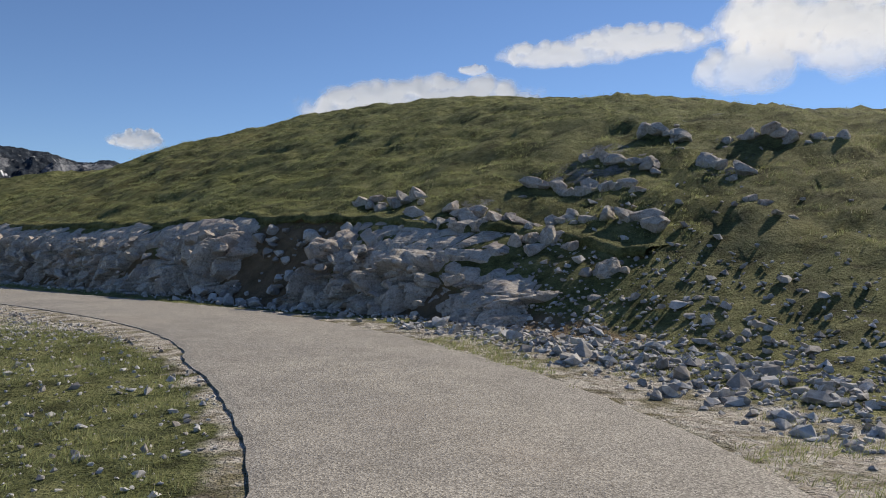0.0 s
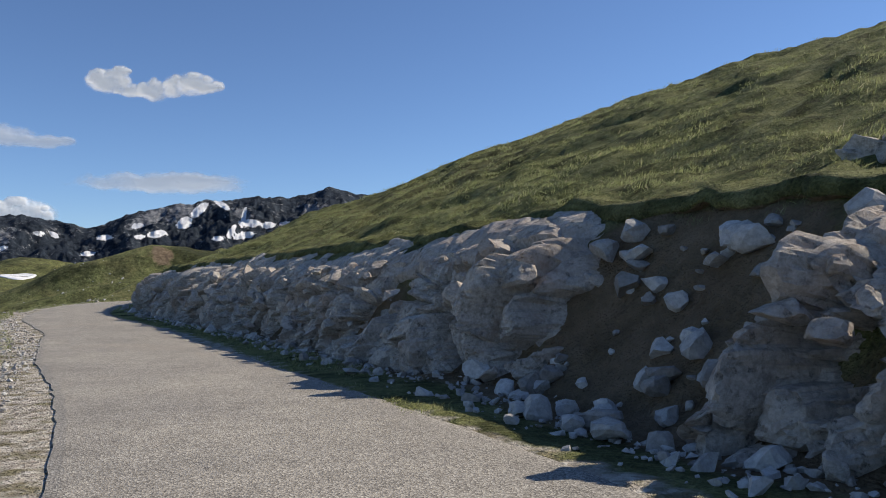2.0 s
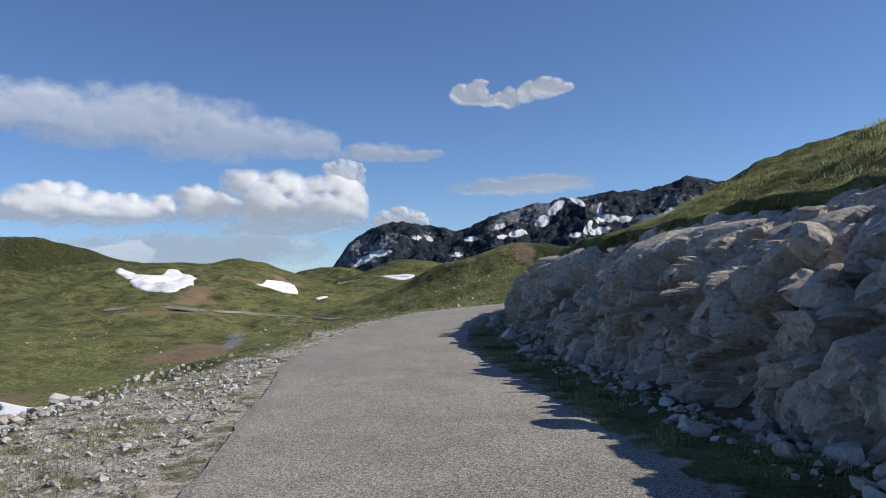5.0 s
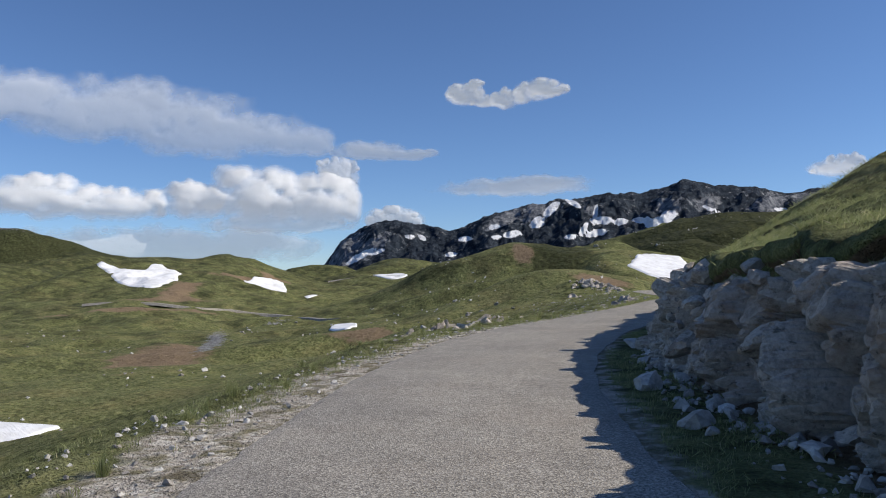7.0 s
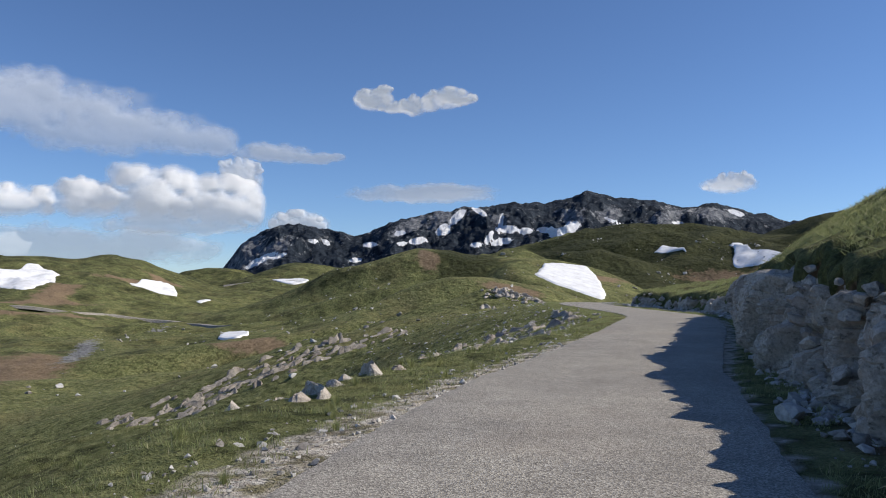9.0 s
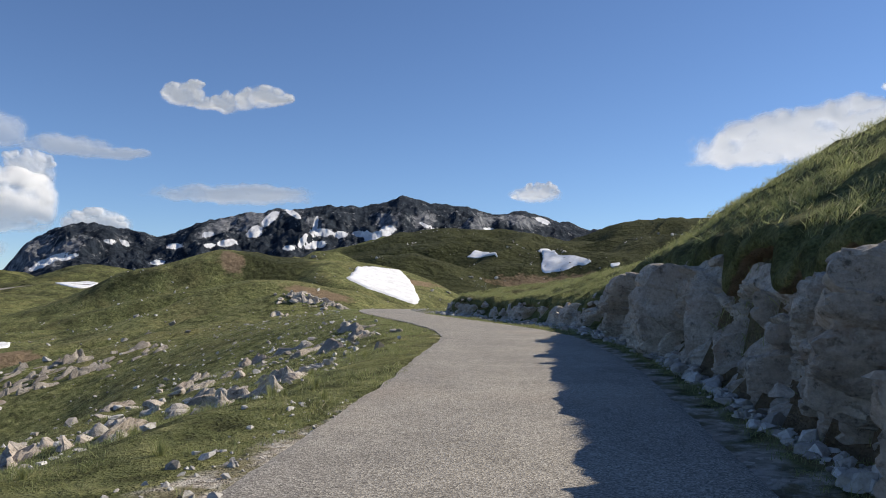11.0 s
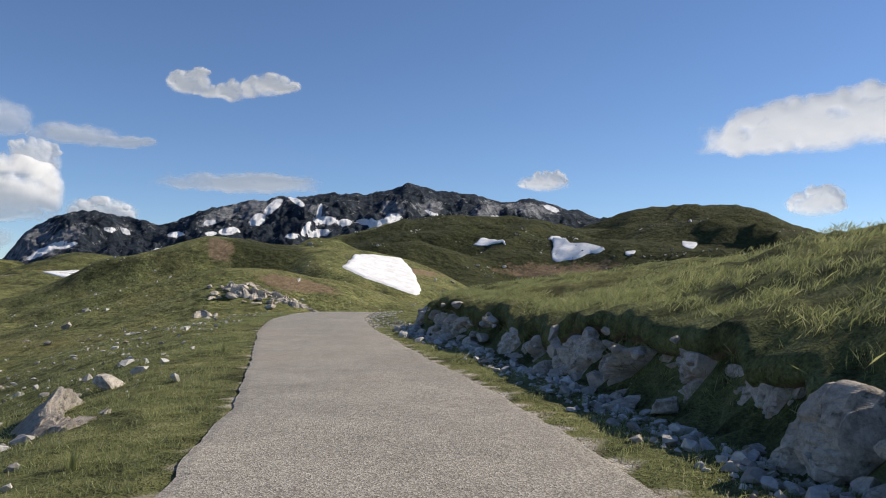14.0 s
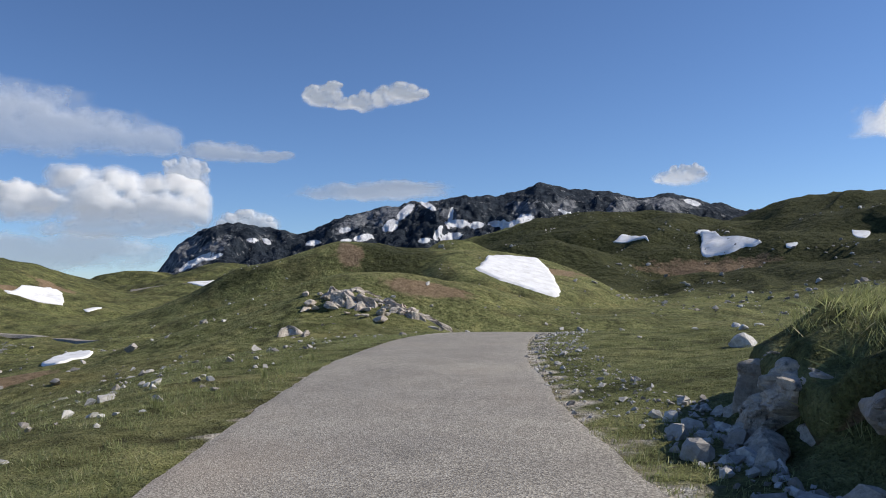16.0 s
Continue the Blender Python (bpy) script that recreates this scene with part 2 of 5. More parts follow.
SNOW, MOUNTAIN, CLOUD = snow_material(), mountain_material(), cloud_material()


# ---- the lie of the land ----
def lattice(ix, iy, seed):
    """A repeatable random number between 0 and 1 for each whole-number pair."""
    h = (ix.astype(np.int64) * 374761393 + iy.astype(np.int64) * 668265263 + seed * 974634777) & 0xFFFFFFFF
    h = ((h ^ (h >> 13)) * 1274126177) & 0xFFFFFFFF
    return ((h ^ (h >> 16)) & 0xFFFFFF) / float(0xFFFFFF)


def value_noise(x, y, seed=0):
    """Smooth noise from -1 to 1 with cells one unit wide."""
    ix, iy = np.floor(x), np.floor(y)
    fx, fy = x - ix, y - iy
    fx, fy = fx * fx * fx * (fx * (fx * 6 - 15) + 10), fy * fy * fy * (fy * (fy * 6 - 15) + 10)
    a, b = lattice(ix, iy, seed), lattice(ix + 1, iy, seed)
    c, d = lattice(ix, iy + 1, seed), lattice(ix + 1, iy + 1, seed)
    return ((a * (1 - fx) + b * fx) * (1 - fy) + (c * (1 - fx) + d * fx) * fy) * 2 - 1


def fbm(x, y, octaves=4, seed=0, gain=0.5):
    out, amp, total = 0.0, 1.0, 0.0
    for k in range(octaves):
        out = out + amp * value_noise(x * 2**k + 17.3 * k, y * 2**k - 9.1 * k, seed + k)
        total += amp
        amp *= gain
    return out / total


def cells(x, y, seed=0):
    """Distance to the nearest and second nearest of scattered points, and the nearest one's random number."""
    ix, iy = np.floor(x), np.floor(y)
    d1, d2, who = np.full(x.shape, 9.0), np.full(x.shape, 9.0), np.zeros(x.shape)
    for ox in (-1, 0, 1):
        for oy in (-1, 0, 1):
            cx, cy = ix + ox, iy + oy
            d = np.hypot(cx + lattice(cx, cy, seed) - x, cy + lattice(cx, cy, seed + 7) - y)
            near = d < d1
            d2 = np.where(near, d1, np.minimum(d2, d))
            who = np.where(near, lattice(cx, cy, seed + 13), who)
            d1 = np.where(near, d, d1)
    return d1, d2, who


def blocks(x, y, seed, step=0.5, tilt=0.5):
    """Broken faces: flat facets, each set back and tilted by chance, and how near each place is to a crack."""
    ix, iy = np.floor(x), np.floor(y)
    d1, d2, out = np.full(x.shape, 9.0), np.full(x.shape, 9.0), np.zeros(x.shape)
    for ox in (-1, 0, 1):
        for oy in (-1, 0, 1):
            cx, cy = ix + ox, iy + oy
            px, py = cx + lattice(cx, cy, seed) - x, cy + lattice(cx, cy, seed + 7) - y
            d = np.hypot(px, py)
            near = d < d1
            d2 = np.where(near, d1, np.minimum(d2, d))
            face = step * (lattice(cx, cy, seed + 13) - 0.5) + tilt * (px * (lattice(cx, cy, seed + 17) - 0.5) + py * (lattice(cx, cy, seed + 19) - 0.5))
            out = np.where(near, face, out)
            d1 = np.where(near, d, d1)
    return out, d2 - d1


def smooth(a, b, v):
    k = np.clip((v - a) / (b - a), 0, 1)
    return k * k * (3 - 2 * k)


# The road's centre line: x, y and height.
CENTRE = np.array([
    (2.2, -26, 0.6), (1.6, -12, 0.3), (1.0, 0.04, 0), (0.11, 7.65, -0.16), (-3.16, 14.61, -0.1), (-8.34, 20.26, -0.06),
    (-13.99, 25.44, -0.1), (-20.06, 30.86, -0.14), (-26.8, 36.0, -0.12), (-33.42, 40.68, -0.04), (-38.92, 45.85, 0.01),
    (-43.8, 51.61, 0.09), (-47.76, 58.18, 0.14), (-50.91, 65.14, 0.1), (-53.69, 72.63, 0.22), (-56.92, 80.56, 0.37),
    (-61.2, 88.64, 0.37), (-66.74, 96.71, 0.3), (-72.9, 104.16, 0.3), (-79.3, 111.8, 0.32), (-84.6, 119.3, 0.33),
    (-88.2, 126.4, 0.25), (-89.8, 133.5, -0.25), (-89.5, 142, -1.2), (-86.5, 152, -2.2), (-80, 164, -2.8)])
HALF = 1.97
# The asphalt's edges, left and right of the centre line.
EDGE_S = (-24, 5, 9, 13, 15.5, 18, 21, 26, 29.5, 33.5, 38, 41, 45, 61, 66, 72, 75, 80, 84, 88, 94, 101, 104, 107, 110, 120, 127, 137, 142, 178)
EDGE_LEFT = (1.9, 1.9, 2.02, 2.08, 1.75, 1.5, 1.38, 1.55, 1.75, 2.1, 2.2, 2.1, 1.85, 1.9, 1.85, 1.95, 2.08, 2.1, 2.26, 2.26, 2.3, 2.3, 2.2, 2.05, 1.92, 1.95, 1.95, 1.95, 2.0, 2.0)
EDGE_RIGHT = (2.0, 2.0, 2.25, 2.35, 2.35, 2.4, 2.55, 2.22, 2.05, 1.85, 1.62, 1.75, 2.0, 1.88, 1.8, 1.85, 1.93, 2.0, 2.0, 1.75, 1.66, 1.68, 1.68, 1.85, 1.88, 1.87, 1.83, 1.93, 2.05, 1.9)


def curve(points, step):
    """A smooth line through the points, with a place every step or so."""
    p = np.vstack([2 * points[0] - points[1], points, 2 * points[-1] - points[-2]])
    out = []
    for a, b, c, d in zip(p, p[1:], p[2:], p[3:]):
        n = max(2, int(np.linalg.norm(c - b) / step))
        t = (np.arange(n) / n)[:, None]
        out.append(0.5 * (2 * b + (c - a) * t + (2 * a - 5 * b + 4 * c - d) * t**2 + (3 * b - a - 3 * c + d) * t**3))
    return np.vstack(out + [points[-1:]])


LINE = curve(CENTRE, 0.4)
ALONG = np.r_[0, np.cumsum(np.hypot(*np.diff(LINE[:, :2], axis=0).T))]
ALONG -= ALONG[np.argmin(np.hypot(LINE[:, 0] - 1.0, LINE[:, 1]))]
AHEAD = np.gradient(LINE[:, :2], axis=0)
AHEAD /= np.hypot(AHEAD[:, 0], AHEAD[:, 1])[:, None]


def by_road(x, y):
    """How far along the road a place lies, how far to the right of its centre line, and the road's height there."""
    x, y = np.asarray(x, float), np.asarray(y, float)
    s, d, z = np.zeros(x.shape), np.zeros(x.shape), np.zeros(x.shape)
    for k in range(0, x.size, 20000):
        px, py = x.flat[k:k + 20000], y.flat[k:k + 20000]
        i = np.argmin((px[:, None] - LINE[None, :, 0]) ** 2 + (py[:, None] - LINE[None, :, 1]) ** 2, axis=1)
        ox, oy = px - LINE[i, 0], py - LINE[i, 1]
        on = ox * AHEAD[i, 0] + oy * AHEAD[i, 1]
        side = ox * AHEAD[i, 1] - oy * AHEAD[i, 0]
        s.flat[k:k + 20000] = ALONG[i] + np.clip(on, -0.3, 0.3)
        d.flat[k:k + 20000] = np.where(side < 0, -1, 1) * np.hypot(ox, oy)
        z.flat[k:k + 20000] = np.interp(ALONG[i] + np.clip(on, -0.3, 0.3), ALONG, LINE[:, 2])
    return s, d, z


def at_road(s, d):
    """The place d metres to the right of the centre line."""
    x, y = np.interp(s, ALONG, LINE[:, 0]), np.interp(s, ALONG, LINE[:, 1])
    ax, ay = np.interp(s, ALONG, AHEAD[:, 0]), np.interp(s, ALONG, AHEAD[:, 1])
    return x + d * ay, y - d * ax


# The cut on the right of the road, by the way along it: foot of the rock past the asphalt, height and depth of the rock,
# and the grade and rise of the hill above it.
CUT_S = (-10, 4, 9, 13, 17, 19, 21, 23, 24.5, 26, 28, 31, 34, 38, 41, 45, 49, 54, 60, 64, 68, 74, 80, 86, 90, 94, 99, 104, 108, 111, 114, 118, 122, 127, 132, 137, 139.5, 142, 150)
FOOT = (4.5, 4.0, 3.2, 2.6, 2.3, 2.1, 1.8, 1.7, 1.8, 1.8, 1.65, 1.35, 1.35, 1.4, 1.45, 1.45, 1.5, 1.45, 1.4, 1.4, 1.1, 1.05, 1.05, 1.0, 0.7, 0.45, 0.5, 0.7, 0.95, 1.2, 1.2, 1.1, 1.2, 1.3, 1.3, 1.0, 1.4, 2.2, 3)
CUT = (0.5, 0.5, 0.6, 1.0, 1.5, 1.7, 2.2, 2.4, 2.4, 2.15, 2.05, 1.95, 1.95, 2.0, 2.0, 2.2, 2.2, 2.1, 2.0, 1.9, 1.7, 1.6, 1.65, 2.0, 2.0, 1.8, 1.9, 2.0, 1.9, 1.6, 1.35, 1.0, 1.05, 0.95, 0.95, 1.1, 1.15, 0.4, 0)
DEPTH = (4, 4, 3.5, 2.6, 1.6, 0.9, 2.3, 2.7, 2.5, 1.4, 1.3, 1.15, 1.2, 1.05, 1.1, 1.6, 1.75, 1.5, 1.1, 0.9, 0.9, 0.75, 0.6, 0.5, 0.5, 0.45, 0.5, 0.6, 0.7, 0.85, 0.9, 0.9, 0.85, 0.8, 0.8, 0.9, 0.7, 1.2, 2)
HILL_S = (-10, 4, 9, 13, 17, 21, 24, 30, 38, 46, 54, 62, 70, 78, 86, 91, 95, 99, 103, 108, 114, 122, 130, 136, 139, 142, 150)
GRADE = (0.26, 0.3, 0.34, 0.39, 0.43, 0.44, 0.445, 0.455, 0.475, 0.45, 0.41, 0.33, 0.29, 0.45, 0.62, 0.67, 0.74, 0.78, 0.78, 0.72, 0.55, 0.4, 0.22, 0.18, 0.16, 0.12, 0.08)
RISE = (3.6, 4.0, 4.5, 5.3, 6.6, 7.5, 8.5, 10.0, 11.7, 12.1, 10.8, 8.4, 5.8, 5.9, 6.6, 6.0, 4.9, 3.9, 3.4, 3.1, 2.7, 2.3, 1.9, 1.6, 1.4, 0.9, 0.5)
# How far the bare rock runs up over the top of the cut before the turf begins.
BAND_S = (10, 15, 18, 20, 22, 24.5, 26, 34, 42, 46, 52, 60, 64, 100, 106, 142)
BAND = (1.2, 1.3, 1.3, 0.8, 0.0, 0.0, 0.9, 0.9, 0.75, 0.5, 0.25, 0.15, 0.12, 0.10, 0.0, 0.0)
# The left side: width of the level shoulder, grade of the drop and how deep it goes.
DROP_S = (-10, 8, 16, 24, 34, 44, 54, 60, 64, 68, 72, 76, 80, 84, 90, 98, 106, 115, 130, 150, 170)
SHOULDER = (1.0, 1.2, 2.5, 4.2, 4.4, 3.8, 2.6, 1.8, 1.5, 1.6, 1.8, 2.1, 2.7, 3.0, 2.8, 1.0, 0.8, 1.0, 1.5, 3, 4)
DROP = (0.2, 0.2, 0.25, 0.5, 0.55, 0.55, 0.6, 0.66, 0.72, 0.76, 0.78, 0.78, 0.72, 0.6, 0.42, 0.3, 0.3, 0.3, 0.34, 0.2, 0.08)
DEEP = (3, 3, 5, 12, 14, 15, 16, 17, 18, 18, 18, 18, 17, 15, 12, 10, 10, 10, 11, 7, 3)


def hill(x, y, cx, cy, rise, long, wide, turn):
    """One round hill of the far land, its long axis turned from the x axis by so many degrees."""
    c, s = math.cos(radians(turn)), math.sin(radians(turn))
    u, v = ((x - cx) * c + (y - cy) * s) / long, ((y - cy) * c - (x - cx) * s) / wide
    return rise * np.exp(-(u * u + v * v))


# Steep breaks in the far slopes: place, length, width, turn and height.
SCARPS = ((-262, 262, 34, 9, 25, 4), (-292, 292, 30, 9, 40, 4), (-240, 300, 26, 8, 60, 3.5), (-345, 330, 40, 11, 30, 4), (-318, 300, 40, 12, 35, 4), (-190, 150, 40, 9, 55, 4), (-200, 520, 60, 22, 20, 7), (-290, 520, 50, 20, 10, 7), (-120, 560, 70, 22, -10, 7), (-330, 210, 50, 14, 60, 4))


def far_land(x, y):
    floor = -17 + 13 * smooth(-150, 30, x * 0.55 + y * 0.25 - 20)
    floor = floor + 11 * smooth(-60, 60, x + 0.25 * y - 10)
    peaks = 0.0
    for spec in (
        (-312, 344, 38, 72, 50, 41),   # green hill across the valley
        (-180, 214, 14, 36, 26, 50),
        (-300, 475, 36, 62, 45, 30),
        (-298, 405, 36, 50, 40, 120),    # its steep dark spur
        (-345, 610, 61, 190, 130, 20),  # broad hill with the snow fields
        (-190, 620, 42, 130, 110, 150),
        (-235, 850, 75, 170, 120, 170),
        (60, 760, 40, 260, 200, 0),
        (-600, 330, 42, 190, 80, 140),   # low green hills beyond the valley
        (-860, 330, 51, 240, 120, 110),
        (-930, 238, 80, 170, 80, 76),
        (-700, 120, 46, 200, 120, 110),
        (-560, 470, 38, 130, 90, 140),
        (-722, 503, 37, 120, 60, 57),
        (-560, 250, 40, 120, 60, 118),
    ):
        peaks = peaks + np.exp(hill(x, y, *spec) / 5) - 1
    away = np.hypot(x + 50, y - 70)
    wide = np.clip(away / 150, 0, 1)
    ridge = 1 - 2 * np.abs(fbm(x / 48 + 0.5 * value_noise(x / 60, y / 60, 3), y / 48, 3, 19))
    rough = smooth(120, 260, away) * (3.0 + 3.0 * smooth(360, 480, y)) * (1 - hill(x, y, -263, 420, 0.9, 55, 40, 120))
    z = floor + 5 * np.log1p(peaks) + wide * (3.0 * fbm(x / 90, y / 90, 3, 5) + 1.5 * fbm(x / 22, y / 22, 3, 9)) + rough * (ridge - 0.4)
    for cx, cy, long, wide, turn, high in SCARPS:
        c, s = math.cos(radians(turn)), math.sin(radians(turn))
        u, v = ((x - cx) * c + (y - cy) * s) / long, ((y - cy) * c - (x - cx) * s) / wide
        z = z + high * 1.6 * v * np.exp(-u * u - v * v)
    # the even slope under the large snow field
    k = smooth(0.25, 0.7, hill(x, y, -233, 360, 1, 52, 42, 110))
    return z * (1 - k) + k * (8.06 -0.322 * (x + 235) +0.063 * (y - 357))


def right_side(s, u):
    """The height over the road, u metres right of the asphalt: verge, rock cut and the hill above."""
    foot, top, depth = np.interp(s, CUT_S, FOOT), np.interp(s, CUT_S, CUT), np.interp(s, CUT_S, DEPTH)
    grade, rise = np.interp(s, HILL_S, GRADE), np.interp(s, HILL_S, RISE)
    past = np.maximum(u - foot - depth, 0)
    return 0.03 * np.minimum(u, foot) + top * smooth(0, 1, (u - foot - 0.3) / (depth + 0.1)) + grade * past / (1 + (grade * past / rise) ** 4) ** 0.25


def left_side(s, u):
    wide, drop, deep = np.interp(s, DROP_S, SHOULDER), np.interp(s, DROP_S, DROP), np.interp(s, DROP_S, DEEP)
    past = np.maximum(u - wide, 0)
    ease = past * past / (past + 0.6)
    return -0.05 * np.minimum(u, wide) - deep * (1 - np.exp(-ease * drop / deep))


def land(x, y, bumps=True):
    """The height of the ground at a place."""
    shape = np.shape(x)
    x, y = np.ravel(np.asarray(x, float)), np.ravel(np.asarray(y, float))
    z = far_land(x, y)
    near = np.flatnonzero((x > -330) & (x < 240) & (y > -200) & (y < 330))
    px, py = x[near], y[near]
    s, d, road = by_road(px, py)
    u = np.abs(d) - HALF
    inner = np.abs(d) - np.where(d > 0, np.interp(s, EDGE_S, EDGE_RIGHT), np.interp(s, EDGE_S, EDGE_LEFT))
    side = np.where(d > 0, right_side(s, np.maximum(u, 0)), left_side(s, np.maximum(u, 0)))
    if bumps:
        loose = smooth(0.0, 1.5, np.minimum(u, inner))
        side = side + loose * (0.05 * fbm(px / 0.7, py / 0.7, 3, 21) + 0.10 * fbm(px / 2.6, py / 2.6, 2, 31))
        steps = 0.5 - np.abs(fbm(s / 1.7, d / 0.95, 3, 47))
        side = side + np.where(d > 0, smooth(0.4, 2.0, u - np.interp(s, CUT_S, FOOT) - np.interp(s, CUT_S, DEPTH)), 0) * 0.36 * (steps - 0.3)
        side = side + smooth(5, 14, u) * 0.16 * fbm(px / 1.4, py / 1.4, 3, 41)
        side = side + smooth(2.5, 6, u) * 0.20 * (0.4 - np.abs(value_noise(px / 1.2, py / 1.2, 43)) - 0.4 * np.abs(value_noise(px / 0.8, py / 0.8, 44)))
        side = side + smooth(8, 30, u) * 0.5 * fbm(px / 9, py / 9, 2, 51)
    local = road + side - (0.014 + 0.08 * smooth(0.0, -0.8, inner))
    gone = np.where(d > 0, smooth(50, 130, d), smooth(22, 75, -d))
    gone = np.maximum(gone, smooth(172, 182, s + 0 * d))
    z[near] = local * (1 - gone) + z[near] * gone
    z[near] -= hill(px, py, -118, 84, 5.2, 42, 22, 30) * np.where(d < 0, smooth(4, 22, u), 0)
    z[near] += (hill(px, py, -115, 147, 3.4, 18, 10, 35) + hill(px, py, -112, 157, 3.6, 13, 9, 60)) * smooth(3, 10, u)
    return z.reshape(shape)


# ---- building ----
def mesh_of(name, places, faces, look_of, shade=True):
    """A mesh from an array of places and one of faces with equal corners."""
    me = bpy.data.meshes.new(name)
    places, faces = np.asarray(places, np.float32), np.asarray(faces, np.int32)
    me.vertices.add(len(places))
    me.vertices.foreach_set("co", places.ravel())
    me.loops.add(faces.size)
    me.loops.foreach_set("vertex_index", faces.ravel())
    me.polygons.add(len(faces))
    me.polygons.foreach_set("loop_start", np.arange(len(faces), dtype=np.int32) * faces.shape[1])
    me.update(calc_edges=True)
    me.polygons.foreach_set("use_smooth", np.full(len(faces), shade))
    me.materials.append(look_of)
    return me


def sheet_faces(rows, columns):
    i = np.arange((rows - 1) * columns).reshape(rows - 1, columns)[:, :-1].ravel()
    return np.stack([i, i + 1, i + columns + 1, i + columns], 1)


def give(me, name, values):
    me.attributes.new(name, 'FLOAT', 'POINT').data.foreach_set("value", np.asarray(values, np.float32).ravel())


def growing(start, end, first, rate):
    """Steps that grow by the rate from start to end."""
    out, step = [], first
    while abs(out[-1] - start if out else 0) < abs(end - start):
        out.append((out[-1] if out else start) + math.copysign(step, end - start))
        step *= 1 + rate
    return out


def build_ground():
    xs = np.array(growing(-102, -2600, 0.55, 0.018)[::-1] + list(np.arange(-102, -62, 0.55)) + list(np.arange(-62, 16, 0.40)) + growing(15.8, 1500, 0.6, 0.07))
    ys = np.array(growing(-4, -1500, 0.8, 0.09)[::-1] + list(np.arange(-4, 62, 0.40)) + list(np.arange(62, 138, 0.48)) + growing(138, 2600, 0.55, 0.018))
    x, y = np.meshgrid(xs, ys)
    z = land(x, y)
    me = mesh_of("ground", np.stack([x.ravel(), y.ravel(), z.ravel()], 1), sheet_faces(len(ys), len(xs)), TURF)
    s, d, road = by_road(x, y)
    u = np.abs(d) - HALF
    verge = np.where(d < 0, np.interp(s, (0, 18, 24, 50, 58, 92, 98, 150), (0.3, 0.6, 3.6, 3.2, 1.3, 1.1, 0.08, 0.05)),
                     np.interp(s, (0, 12, 20, 26, 96, 110, 134, 142, 165), (3.4, 2.2, 1.0, 0.25, 0.2, 0.12, 0.15, 0.45, 0.7)))
    gravel = np.interp(s, (0, 16, 22, 50, 58, 92), (0.38, 0.42, 0.54, 0.54, 0.44, 0.44)) * (1 - smooth(0.6, 1.15, u / verge)) + 0.16 * (1 - smooth(1, 4, u / verge))
    soil = np.zeros(x.shape)
    for cx, cy, long, wide, turn in BARE:
        soil = np.maximum(soil, hill(x, y, cx, cy, 0.52, long, wide, turn))
    cut = np.where(d > 0, np.exp(-((u - np.interp(s, CUT_S, FOOT) - 0.4) / 1.0) ** 2), 0) * np.interp(s, (10, 12, 60, 100, 110, 141, 142), (0, 0.5, 0.4, 0.4, 0.22, 0.22, 0))
    soil = np.maximum(soil, cut)
    soil = np.maximum(soil, 0.62 * np.exp(-((s - 23.4) / 2.2) ** 4 - ((d - HALF - 3.0) / 1.6) ** 4))
    rocky = 0.19 * smooth(60, 200, np.hypot(x + 50, y - 70)) + 0.03 * smooth(0.0, 1.0, (y - 400) / 120) * smooth(-380, -300, x)
    for cx, cy, long, wide, turn, much in CRAGS:
        rocky = np.maximum(rocky, hill(x, y, cx, cy, much, long, wide, turn))
    away = np.hypot(x + 50, y - 70)
    # far shrubs; the second term also paints the unlit slope of the broad hill
    heath_shade = 0.19 * smooth(70, 220, away) + 0.46 * smooth(380, 500, y) * smooth(-420, -300, x) + 0.1 * smooth(300, 700, -x)
    for cx, cy, long, wide, turn, much in HEATH_SHADE:
        heath_shade = np.maximum(heath_shade, hill(x, y, cx, cy, much, long, wide, turn))
    give(me, "heath_shade", heath_shade)
    give(me, "gravel", gravel)
    give(me, "soil", soil)
    give(me, "rocky", rocky)
    tagged(new("ground", me), "hummocky green alpine turf with bare soil and gravel verges", "ground", kind="structure")


# Bare brown soil and crags of the far land: place, length, width and turn.
BARE = ((-224, 120, 42, 14, 150), (-170, 62, 20, 8, 150), (-430, 205, 34, 7, 80), (-192, 156, 14, 5, 30), (-452, 225, 44, 9, 140), (-488, 282, 24, 9, 60), (-515, 320, 16, 9, 30), (-294, 328, 12, 6, 150), (-162, 213, 10, 4, 30), (-404, 180, 50, 8, 70), (-230, 372, 20, 7, 60), (-215, 505, 40, 10, 20))
# Dark shrubs; the first entry also paints the shaded steep face of the spur.
HEATH_SHADE = ((-284, 348, 34, 19, 120, 0.62), (-930, 245, 190, 90, 76, 0.62), (-330, 300, 30, 10, 40, 0.35))
CRAGS = ((-115, 102, 15, 7, 75, 0.42), (-250, 146, 75, 6, 150, 0.5), (-330, 205, 30, 6, 100, 0.45), (-930, 245, 120, 40, 76, 0.42), (-112, 152, 14, 9, 40, 0.42), (5, 24, 14, 7, 20, 0.36), (-74, 92, 12, 4, 130, 0.4))


